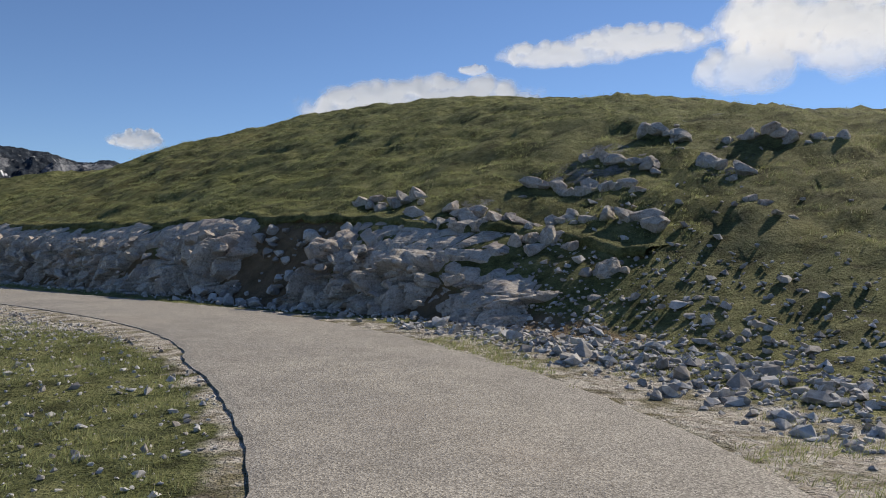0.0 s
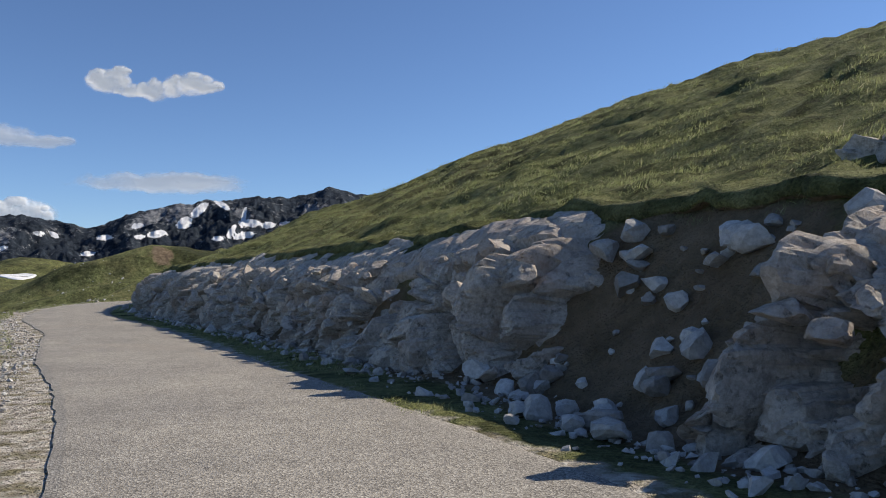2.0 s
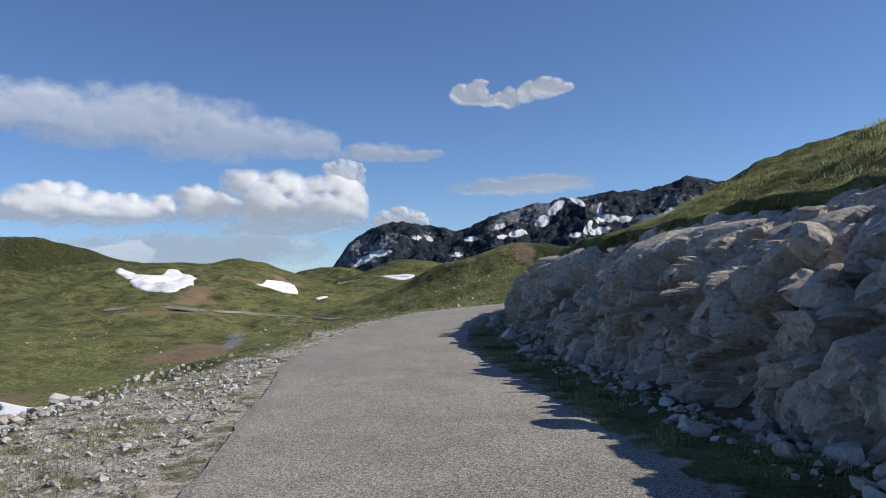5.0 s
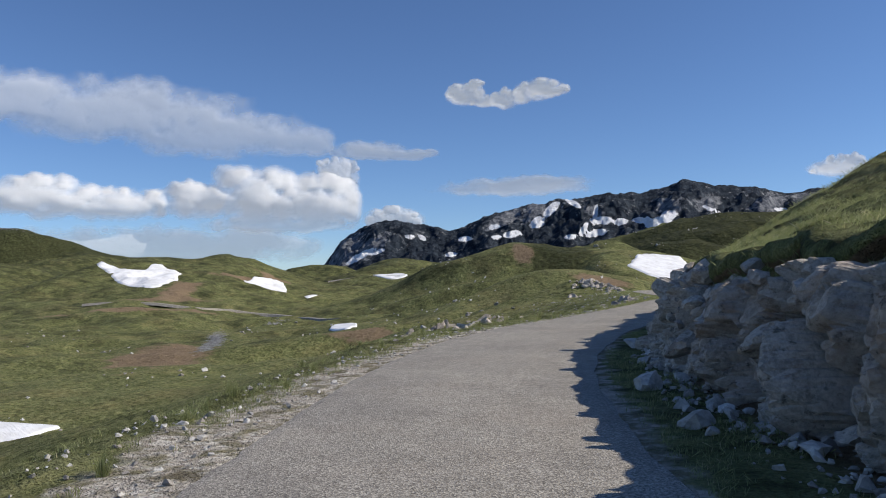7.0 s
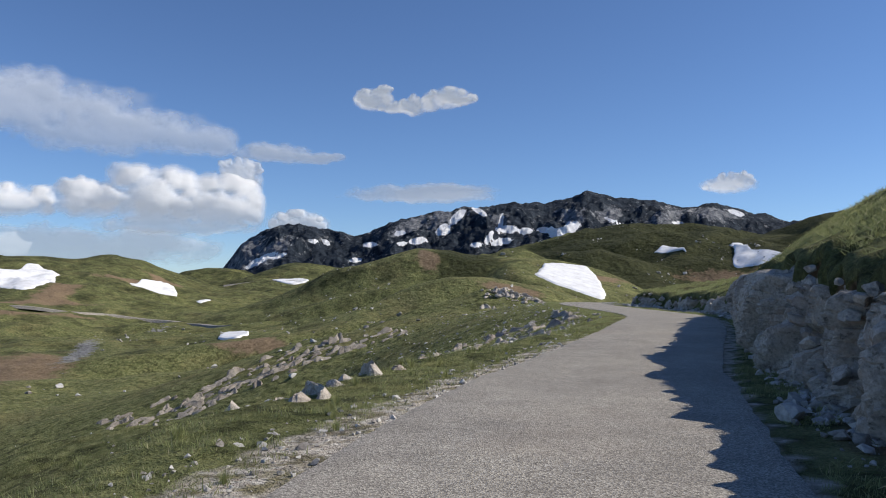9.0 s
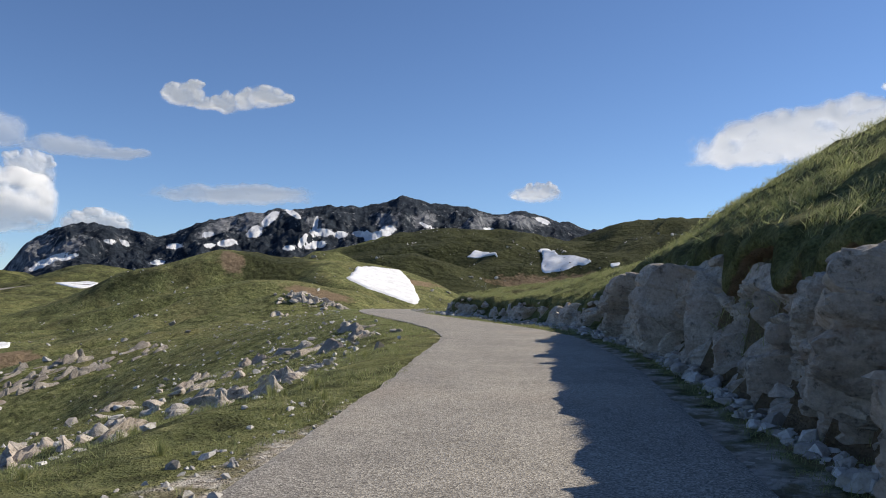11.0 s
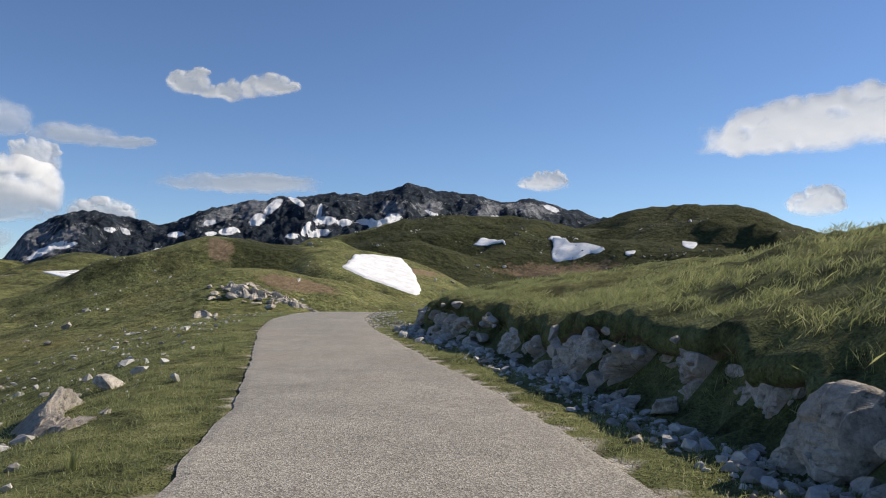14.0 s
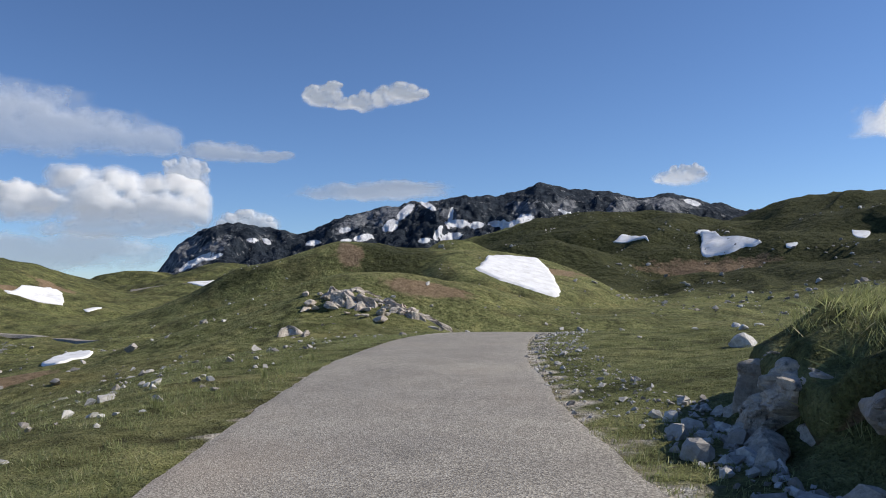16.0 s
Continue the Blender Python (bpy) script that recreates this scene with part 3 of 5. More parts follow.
def build_road():
    """The asphalt: a slightly crowned slab with frayed edges."""
    s = np.arange(-24, 178, 0.25)
    edge = lambda seed: 0.045 * fbm(s / 0.4, 0 * s, 3, seed) + 0.07 * fbm(s / 3.0, 0 * s, 2, seed + 5)
    left, right = -np.interp(s, EDGE_S, EDGE_LEFT) + edge(60), np.interp(s, EDGE_S, EDGE_RIGHT) + edge(70)
    rows = []
    for k, drop in ((0, -0.09), (0, 0), (0.03, 0.012), (0.2, 0.02), (0.4, 0.03), (0.6, 0.03), (0.8, 0.02), (0.97, 0.012), (1, 0), (1, -0.09)):
        d = left + (right - left) * k
        x, y = at_road(s, d)
        rows.append(np.stack([x, y, np.interp(s, ALONG, LINE[:, 2]) + drop + 0.004 * fbm(s / 1.5, d, 2, 80)], 1))
    places = np.stack(rows, 1).reshape(-1, 3)
    me = mesh_of("road", places, sheet_faces(len(s), 10)[:, ::-1], ASPHALT, False)
    tagged(new("road", me), "narrow grey chip-seal asphalt mountain road without markings", "road", kind="structure")


def rock_ledge(line, tall, deep, seed, name, label, group, look_of=None, step=0.15, rows=16):
    """A rib of bedrock along a line on the slope: a broken front, a top that runs back into the turf, gaps where it sinks."""
    p = curve(np.array(line, float), step)
    t = np.gradient(p, axis=0)
    t /= np.hypot(t[:, 0], t[:, 1])[:, None]
    side = np.stack([-t[:, 1], t[:, 0]], 1)
    v = np.linspace(0, 1, rows)
    S, V = np.meshgrid(np.r_[0, np.cumsum(np.hypot(*np.diff(p, axis=0).T))], v, indexing="ij")
    ends = smooth(0, 0.25, S) * (1 - smooth(0, 0.25, S - S.max() + 0.25))
    grow = np.clip(0.45 + 1.3 * fbm(S / 2.2, 0 * S + seed, 3, seed), 0, 1.3) * ends
    rise = np.interp(V, (0, 0.12, 0.45, 0.62, 1), (-0.35, 0.0, 0.85, 1.0, -0.25))
    q = np.interp(V, (0, 0.12, 0.45, 0.62, 1), (-0.12, 0.0, 0.24, 0.42, 1.0)) * deep
    big, gap = blocks(S / (1.1 * tall + 0.25) + 0.2 * V, 3.0 * V + 0.3 * S, seed, 1.0, 1.2)
    mid, gap2 = blocks(S / (0.4 * tall + 0.1), 8.0 * V + 0.4 * S, seed + 3, 1.0, 1.2)
    broken = (0.5 * big + 0.2 * mid - 0.13 * (1 - smooth(0, 0.14, gap)) - 0.08 * (1 - smooth(0, 0.14, gap2))) * smooth(0, 0.15, V) * (1 - smooth(0.85, 1, V))
    q = q - 0.6 * broken * tall + 0.5 * fbm(S / 2.0, 0 * S, 3, seed + 5) * deep
    x, y = p[:, None, 0] + side[:, None, 0] * q, p[:, None, 1] + side[:, None, 1] * q
    z = land(x, y) - (0.12 + 0.4 * deep) * (1 - np.clip(grow * 2.5, 0, 1)) + tall * np.where(rise > 0, rise * grow, rise - 0.3 * (1 - np.minimum(grow, 1))) + 0.8 * broken * tall * np.minimum(grow, 1)
    me = mesh_of(name, np.stack([x.ravel(), y.ravel(), z.ravel()], 1), sheet_faces(len(p), len(v)), look_of or ROCK, False)
    return tagged(new(name, me), label, "rock", group)


def rock_profile(s, v):
    """The mean surface of the cut at v from 0, its foot, over 1, its upper edge, to 2, back under the turf: distance from the asphalt, height, and the outward way."""
    foot, top, depth = np.interp(s, CUT_S, FOOT), np.interp(s, CUT_S, CUT), np.interp(s, CUT_S, DEPTH)
    band, grade = np.interp(s, BAND_S, BAND), np.interp(s, HILL_S, GRADE)
    top = top + 0.15 * fbm(s / 2.6, 0 * s, 3, 8)
    face, over = np.clip(v, 0, 1), np.clip(v - 1, 0, 1)
    # steep in its lower part, rounding over towards the top
    u = foot + depth * (0.30 * face + 0.70 * face**3.2)
    h = -0.25 + (top + 0.25) * (1 - (1 - face) ** 1.35)
    run = over * (band + 0.75)
    u, h = u + run, h + run * grade + 0.10 * smooth(0, 0.2, over) - 0.5 * smooth(band, band + 0.5, run)
    tip = radians(62) * face**3
    return u, h, np.cos(tip), np.sin(tip)


def rock_face(name, s0, s1, step, label):
    """The blasted rock on the uphill side: a folded sheet with tilted beds, angular blocks and open cracks."""
    s = np.linspace(s0, s1, int((s1 - s0) / step) + 1)
    v = np.r_[np.linspace(0, 1, 66), np.linspace(1.02, 2, 26)]
    S, V = np.meshgrid(s, v, indexing="ij")
    U, H, out_u, out_h = rock_profile(S, V)
    L = np.where(V > 1, U * 0.9 + H * 0.5, H)
    wander = 0.30 * fbm(S / 2.2, L / 1.4, 3, 3)
    # towers between upright joints; beds that sink along the road, standing on end past the second bend
    tower, cleft = blocks((S + 0.4 * L + 1.5 * wander) / 1.05, L / 5.0, 61, 1.0, 0.8)
    from_bend = S - 79
    steep = smooth(74, 84, S)
    bed = (L + 0.75 * from_bend) * (1 - steep) + (from_bend + 0.25 * L) * steep + wander
    side = (from_bend - 0.75 * L) * (1 - steep) + 0.5 * (L - 0.3 * from_bend) * steep + 0.8 * wander
    huge, gap0 = blocks(side / 1.7, bed / 2.1, 5, 1.0, 0.9)
    big, gap1 = blocks(side / 0.62, bed / 1.05, 11, 1.0, 1.3)
    mid, gap2 = blocks((S + 0.35 * L + wander) / 0.30, (L - 0.5 * S + wander) / 0.42, 23, 1.0, 1.5)
    fine, gap3 = blocks((S + 0.6 * L) / 0.15, (L - 0.6 * S) / 0.17, 37, 1.0, 1.6)
    tiny = fbm((S + L) / 0.15, (S - L) / 0.19, 2, 39)
    out = 0.60 * tower + 0.55 * huge + 0.22 * big + 0.075 * mid + 0.028 * fine + 0.012 * tiny + 0.28 * fbm(S / 3.2, L / 2.4, 2, 53)
    out = out - 0.42 * (1 - smooth(0, 0.12, cleft)) - 0.26 * (1 - smooth(0, 0.12, gap0)) - 0.13 * (1 - smooth(0, 0.12, gap1)) - 0.05 * (1 - smooth(0, 0.16, gap2)) - 0.012 * (1 - smooth(0, 0.18, gap3))
    rib, _ = blocks((S + 0.3 * L + wander) / 0.27, L / 1.3, 67, 1.0, 1.0)
    out = out + 0.20 * rib * steep * (1 - smooth(103, 108, S))
    # hollows where blocks have fallen out
    out = out - 0.55 * smooth(0.18, 0.30, fbm(side / 1.1, bed / 0.55, 3, 57)) * smooth(0.05, 0.3, V) * (1 - smooth(0.75, 1.0, V))
    back = np.clip(V - 1, 0, 1)
    out = out * smooth(-0.05, 0.15, V) * (1 - 0.80 * smooth(-0.4, 0.1, V - 1)) * np.minimum(1, 0.45 + 0.4 * np.interp(S, CUT_S, CUT))
    # the earthy alcove, and both ends sinking under the turf
    bare = np.exp(-((S - 23.4) / 1.5) ** 4) + (1 - smooth(11.5, 15.5, S)) + smooth(138.8, 141.5, S)
    out = out - 2.2 * np.clip(bare, 0, 1) - 0.30 * smooth(104, 112, S)
    U, H = U - out * out_u, H + out * out_h * 0.9 - 0.5 * smooth(138.8, 141.5, S) - 0.28 * smooth(56, 66, S) * smooth(0.7, 1, V)
    x, y = at_road(S, HALF + U)
    z = np.interp(S, ALONG, LINE[:, 2]) + H
    me = mesh_of(name, np.stack([x.ravel(), y.ravel(), z.ravel()], 1), sheet_faces(len(s), len(v))[:, ::-1], ROCK, False)
    return tagged(new(name, me), label, "rock face", kind="structure")


def build_turf_edge():
    """The torn edge of the turf that hangs over the rock."""
    s = np.arange(14, 141.5, 0.07)
    lip = np.interp(s, CUT_S, FOOT) + np.interp(s, CUT_S, DEPTH) + np.interp(s, BAND_S, BAND)
    lip = lip + 0.34 * fbm(s / 1.7, 0 * s, 4, 111, 0.6) - np.interp(s, (60, 68, 104, 110), (0, 0.12, 0.12, 0.2))
    hang = np.interp(s, (14, 58, 68, 100, 108, 140), (0.10, 0.14, 0.20, 0.22, 0.26, 0.26)) * (1 + 0.8 * fbm(s / 0.9, 0 * s, 3, 113))
    rows = []
    for back, up, drop in ((1.3, -0.12, 0), (0.8, 0.03, 0), (0.42, 0.10, 0), (0.18, 0.13, 0), (0.04, 0.10, 0), (-0.03, 0.02, 0.2), (-0.02, -0.02, 0.6), (0.05, -0.03, 1.0), (0.32, -0.1, 1.2)):
        u = lip + back + 0.03 * fbm(s / 0.25, 0 * s + 3 * back, 2, 115)
        x, y = at_road(s, HALF + u)
        bx, by = at_road(s, HALF + lip + max(back, 0.35))
        z = land(bx, by) - 0.4 * np.interp(s, HILL_S, GRADE) * max(0.35 - back, 0) + up - hang * drop + 0.035 * fbm(s / 0.3, 0 * s + 5 * back, 2, 117)
        rows.append(np.stack([x, y, z], 1))
    me = mesh_of("turf_edge", np.stack(rows, 1).reshape(-1, 3), sheet_faces(len(s), len(rows)), TURF)
    give(me, "soil", np.tile((0, 0, 0, 0, 0, 0, 0.15, 0.4, 0.6), len(s)))
    tagged(new("turf_edge", me), "torn edge of green turf hanging over the top of the rock", "turf", kind="structure")


def boulder_mesh(seed, finish=2):
    """An angular block of limestone: a ball cut flat by random planes, then roughened."""
    rng = random.Random(seed)
    bm = bmesh.new()
    bmesh.ops.create_icosphere(bm, subdivisions=finish, radius=1.0)
    planes = [(Vector((rng.gauss(0, 1), rng.gauss(0, 1), rng.gauss(0, 0.8))).normalized(), rng.uniform(0.36, 0.8)) for _ in range(16)]
    for v in bm.verts:
        for n, far in planes:
            over = v.co.dot(n) - far
            if over > 0:
                v.co -= n * over
        v.co += 0.07 * noise.noise_vector(v.co * 2.3 + Vector((seed, 0, 0))) + (0.05 * noise.noise_vector(v.co * 6.0 + Vector((0, seed, 0))) if finish > 2 else Vector())
        v.co.z *= 0.8
    me = bpy.data.meshes.new("boulder")
    bm.to_mesh(me)
    bm.free()
    me.materials.append(ROCK if finish > 2 else STONE)
    return me


def pebble(seed, count=11):
    """Places and triangles of one small broken stone."""
    rng = random.Random(seed)
    bm = bmesh.new()
    for _ in range(count):
        v = Vector((rng.gauss(0, 1), rng.gauss(0, 1), rng.gauss(0, 1))).normalized()
        bm.verts.new((v.x * rng.uniform(0.75, 1.1), v.y * rng.uniform(0.6, 1.0), v.z * rng.uniform(0.4, 0.75)))
    bmesh.ops.convex_hull(bm, input=bm.verts)
    bmesh.ops.triangulate(bm, faces=bm.faces)
    bmesh.ops.delete(bm, geom=[v for v in bm.verts if not v.link_faces], context='VERTS')
    bm.verts.index_update()
    out = np.array([v.co for v in bm.verts]), np.array([[v.index for v in f.verts] for f in bm.faces])
    bm.free()
    return out


PEBBLES = [pebble(k) for k in range(14)]
SMALL = [boulder_mesh(k, 2) for k in range(12)]
LARGE = [boulder_mesh(100 + k, 3) for k in range(10)]
BLOCKS = [boulder_mesh(300 + k, 3) for k in range(10)]
RNG = random.Random(5)


def rubble(name, spots, label):
    """Loose stones that nobody would count, joined: rows of x, y, z, size."""
    spots = np.asarray(spots)
    rng = np.random.default_rng(len(spots))
    places, faces, base = [], [], 0
    for kind, (v, f) in enumerate(PEBBLES):
        mine = spots[kind::len(PEBBLES)]
        if not len(mine):
            continue
        turn = rng.uniform(0, 6.28, len(mine))
        c, s = np.cos(turn)[:, None], np.sin(turn)[:, None]
        tip = rng.normal(0, 0.25, (len(mine), 1))
        x, y, z = v[None, :, 0], v[None, :, 1], v[None, :, 2] + tip * v[None, :, 0]
        p = np.stack([c * x - s * y, s * x + c * y, z + 0 * turn[:, None]], 2) * mine[:, None, 3:4] + mine[:, None, :3]
        f = f[None] + (np.arange(len(mine)) * len(v))[:, None, None] + base
        places.append(p.reshape(-1, 3))
        faces.append(f.reshape(-1, 3))
        base += p.shape[0] * p.shape[1]
    me = mesh_of(name, np.vstack(places), np.vstack(faces), STONE, False)
    tagged(new(name, me), label, "rubble", kind="stuff")


def boulder(x, y, size, flat=0.7, sink=0.25, turn=None, stretch=1.0, large=False, name="boulder", label="", group=""):
    me = RNG.choice(LARGE if large else SMALL)
    ob = new(name, me)
    z = float(land(np.array([x]), np.array([y]))[0])
    ob.matrix_world = pose(x, y, z + size * (0.62 * flat - sink), RNG.uniform(-14, 14), RNG.uniform(-14, 14), RNG.uniform(0, 360) if turn is None else turn)
    ob.scale = (size * stretch, size, size * flat)
    return tagged(ob, label, "rock", group)


def break_out_blocks(face, s0, s1, count):
    """Single blocks of the cut that stand out of the face or lie loose in its hollows."""
    for _ in range(count):
        s, v = RNG.uniform(s0, s1), RNG.uniform(0.08, 0.95) ** 1.2
        if abs(s - 23.4) < 2.0:
            continue
        u, h, _, _ = (float(k) for k in rock_profile(np.array(s), np.array(v)))
        x, y = at_road(s, HALF + u + RNG.uniform(-0.05, 0.14))
        size = RNG.choice((0.12, 0.16, 0.2, 0.26, 0.34)) * (1 if s < 90 else 0.7)
        ob = new("rock_block", RNG.choice(BLOCKS))
        ob.parent = face
        ob.matrix_world = pose(float(x), float(y), float(np.interp(s, ALONG, LINE[:, 2])) + h, RNG.uniform(-25, 25), RNG.uniform(-25, 25), RNG.uniform(0, 360))
        ob.scale = (size * RNG.uniform(0.9, 1.5), size, size * RNG.uniform(0.7, 1.1))


def tussock_mesh(seed):
    """A thick tuft of long arching blades."""
    rng = np.random.default_rng(seed)
    n = 170
    turn, lean, tall = rng.uniform(0, 2 * np.pi, n), np.abs(rng.normal(0.45, 0.35, n)), rng.uniform(0.5, 1.0, n)
    root = rng.uniform(0, 0.22, n)
    ax, ay = np.cos(turn), np.sin(turn)
    p = np.empty((n, 5, 3))
    for k, (side, up, out) in enumerate(((-1, -0.05, 0), (1, -0.05, 0), (-0.8, 0.6, 0.35), (0.8, 0.6, 0.35), (0, 0.92, 1.0))):
        reach = root + lean * tall * out
        p[:, k, 0] = ax * reach - ay * 0.006 * side
        p[:, k, 1] = ay * reach + ax * 0.006 * side
        p[:, k, 2] = tall * up * (1 - 0.35 * lean * out)
    f = (np.array([[0, 1, 3], [0, 3, 2], [2, 3, 4]])[None] + (np.arange(n) * 5)[:, None, None]).reshape(-1, 3)
    return mesh_of("tussock", p.reshape(-1, 3), f, BLADE, False)


def plant_tussocks():
    kinds = [tussock_mesh(k) for k in range(6)]
    for k in range(150):
        if k < 60:
            s, d = RNG.uniform(60, 98), -HALF - RNG.uniform(0.5, 3.4)
        elif k < 110:
            s = RNG.uniform(66, 140)
            d = HALF + float(np.interp(s, CUT_S, FOOT) + np.interp(s, CUT_S, DEPTH)) + RNG.uniform(0.1, 2.5)
        else:
            s, d = RNG.uniform(100, 150), -HALF - RNG.uniform(0.6, 6)
        x, y = (float(c) for c in at_road(s, d))
        size = RNG.uniform(0.14, 0.32)
        ob = new("grass_tussock", RNG.choice(kinds))
        ob.matrix_world = pose(x, y, float(land(np.array([x]), np.array([y]))[0]) - 0.01, 0, 0, RNG.uniform(0, 360))
        ob.scale = (size, size, size)
        tagged(ob, "tussock of long pale green grass growing on the verge", "grass", "tussocks along the road")


def scatter_rocks():
    """Fallen blocks at the foot of the cut, outcrops on the slope, field stones on the meadow."""
    for _ in range(130):
        s = RNG.choice((RNG.uniform(14, 50), RNG.uniform(52, 112), RNG.uniform(96, 140)))
        foot = float(np.interp(s, CUT_S, FOOT))
        x, y = at_road(s, HALF + foot - RNG.uniform(-0.25, 0.9) * min(1, foot / 1.4))
        boulder(float(x), float(y), RNG.choice((0.10, 0.13, 0.16, 0.2, 0.26, 0.34)) * (1 if s < 90 else 0.65), 0.75, 0.25, label="pale broken limestone block fallen at the foot of the rock cut", group="fallen blocks along the rock cut")
    for _ in range(90):
        s = RNG.gauss(23.2, 1.3)
        x, y = at_road(s, HALF + RNG.uniform(1.3, 4.2))
        boulder(float(x), float(y), RNG.choice((0.08, 0.1, 0.14, 0.18, 0.24, 0.32)), 0.8, 0.1, label="angular limestone block lying in the earthy alcove", group="fallen blocks along the rock cut")
    rows = (((-3.0, 25.7), (-0.3, 24.2), 0.8), ((0.2, 22.1), (5.4, 19.1), 0.9), ((2.6, 23.5), (5.3, 21.5), 0.95), ((-1.0, 22.1), (1.7, 20.6), 0.95), ((1.5, 19.8), (3.3, 18.7), 0.9), ((3.5, 17.5), (4.2, 16.7), 0.8), ((4.3, 24.7), (6.2, 22.7), 0.8), ((6.7, 26.4), (7.8, 24.7), 0.9), ((8.6, 24.6), (11.4, 22.0), 0.7), ((7.3, 22.5), (8.2, 21.6), 0.9), ((7.4, 19.0), (7.9, 18.6), 0.6))
    for a, b, tall in rows:
        long = math.hypot(b[0] - a[0], b[1] - a[1])
        turn = math.degrees(math.atan2(b[1] - a[1], b[0] - a[0]))
        for n in range(int(long / 0.24)):
            f = (n + RNG.random()) * 0.24 / long
            boulder(a[0] + (b[0] - a[0]) * f + RNG.gauss(0, 0.12), a[1] + (b[1] - a[1]) * f + RNG.gauss(0, 0.16), tall * RNG.uniform(0.22, 0.50), RNG.uniform(0.75, 1.1), 0.50, turn + RNG.gauss(0, 14), RNG.uniform(1.0, 1.7), True,
                    "rock_outcrop", "weathered grey limestone outcrop standing out of the turf slope", "outcrops on the slope")
        for _ in range(3):
            f = RNG.random()
            boulder(a[0] + (b[0] - a[0]) * f + RNG.gauss(0, 0.6), a[1] + (b[1] - a[1]) * f - 0.7 + RNG.gauss(0, 0.5), RNG.uniform(0.1, 0.2), 0.7, 0.38, None, RNG.uniform(1, 1.5), True,
                    "boulder", "angular limestone block lying below the outcrop", "loose blocks on the slope")
    for k in range(90):
        s, d = RNG.uniform(80, 106), -RNG.uniform(4.4, 10)
        x, y = at_road(s, d)
        x, y, far = float(x), float(y), RNG.uniform(0.35, 1.0)
        rock_ledge(((x - far * 0.8, y + far * 0.6), (x - far * 0.3, y + far * 0.2 + RNG.gauss(0, 0.1)), (x + far * 0.3, y - far * 0.2 + RNG.gauss(0, 0.1)), (x + far * 0.8, y - far * 0.6)), RNG.uniform(0.12, 0.26), RNG.uniform(0.22, 0.42), 2100 + 7 * k,
                   "rock_outcrop", "pale upright limestone rib in the grass beside the road", "ribs beside the road", None, 0.09, 14)
    for k in range(26):
        s, d = RNG.uniform(97, 124), -RNG.uniform(3.4, 15)
        x, y = at_road(s, d - 2 * (s < 106))
        x, y, far, turn = float(x), float(y), RNG.uniform(0.7, 2.2), radians(RNG.gauss(128, 18))
        c, e = math.cos(turn) * far, math.sin(turn) * far
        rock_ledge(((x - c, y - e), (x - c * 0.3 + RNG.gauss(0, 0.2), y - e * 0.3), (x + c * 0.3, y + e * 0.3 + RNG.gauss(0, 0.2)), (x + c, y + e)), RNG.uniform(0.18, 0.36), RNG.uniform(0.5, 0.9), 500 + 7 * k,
                   "rock_outcrop", "grey limestone rib breaking through the meadow grass", "ribs of rock in the meadow", DARK_LIMESTONE)
    for _ in range(60):
        s, d = RNG.uniform(98, 128), -RNG.uniform(3.0, 15)
        x, y = at_road(s, d - 2 * (s < 106))
        boulder(float(x), float(y), RNG.choice((0.12, 0.16, 0.22, 0.3)), RNG.uniform(0.5, 0.85), 0.2, RNG.gauss(40, 25), RNG.uniform(1.0, 1.6), True,
                "field_stone", "grey limestone block beside a rib in the meadow grass", "blocks in the meadow")
    for k in range(150):
        f, off = (k + RNG.random()) / 150, RNG.gauss(0, 4.2)
        x, y = -119 + 9 * f + off, 90 + 25 * f + 0.25 * off
        far = RNG.uniform(0.4, 1.4)
        c, e = 0.30 * far, 0.95 * far
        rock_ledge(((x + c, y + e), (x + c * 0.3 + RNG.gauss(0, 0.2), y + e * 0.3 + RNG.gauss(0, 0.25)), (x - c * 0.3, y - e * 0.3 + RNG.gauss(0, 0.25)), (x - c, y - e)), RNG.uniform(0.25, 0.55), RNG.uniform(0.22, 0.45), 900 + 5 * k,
                   "limestone_rib", "tilted grey limestone slab on the grassy hillside", "tilted slabs on the hillside", DARK_LIMESTONE)
    for k in range(22):
        s = RNG.uniform(84, 93)
        x, y = at_road(s, -HALF - RNG.uniform(6.5, 11.5))
        x, y, far = float(x), float(y), RNG.uniform(0.6, 1.6)
        rock_ledge(((x - far * 0.75, y + far * 0.6), (x - far * 0.3, y + far * 0.2), (x + far * 0.3, y - far * 0.2), (x + far * 0.75, y - far * 0.6)), RNG.uniform(0.14, 0.28), RNG.uniform(0.4, 0.7), 3100 + 7 * k,
                   "limestone_rib", "tilted grey limestone slab on the grassy hillside", "tilted slabs on the hillside")
    for k, (x, y) in enumerate([(-113.5, 143.3), (-112.6, 146.4), (-110.6, 142.4), (-109.5, 143.6), (-108.4, 144.9), (-106.9, 144.2), (-106.0, 146.2), (-109.4, 136.5)]):
        far = RNG.uniform(0.7, 1.5)
        rock_ledge(((x - far, y - far * 0.5), (x - far * 0.3, y + RNG.gauss(0, 0.3)), (x + far * 0.3, y + RNG.gauss(0, 0.3)), (x + far, y + far * 0.5)), RNG.uniform(0.45, 0.8), RNG.uniform(0.7, 1.2), 1700 + 9 * k,
                   "rock_outcrop", "pale limestone outcrop on the grassy knoll beside the road", "outcrops on the knoll")
    for _ in range(60):
        x, y = RNG.choice(((-113, 144), (-109.2, 143.6), (-106.6, 145.2)))
        boulder(x + RNG.gauss(0, 2.2), y + RNG.gauss(0, 1.5), RNG.uniform(0.2, 0.55), RNG.uniform(0.6, 0.9), 0.2, None, RNG.uniform(1, 1.7), True,
                "rock_outcrop", "pale limestone rock on the grassy knoll", "rocks on the knoll")
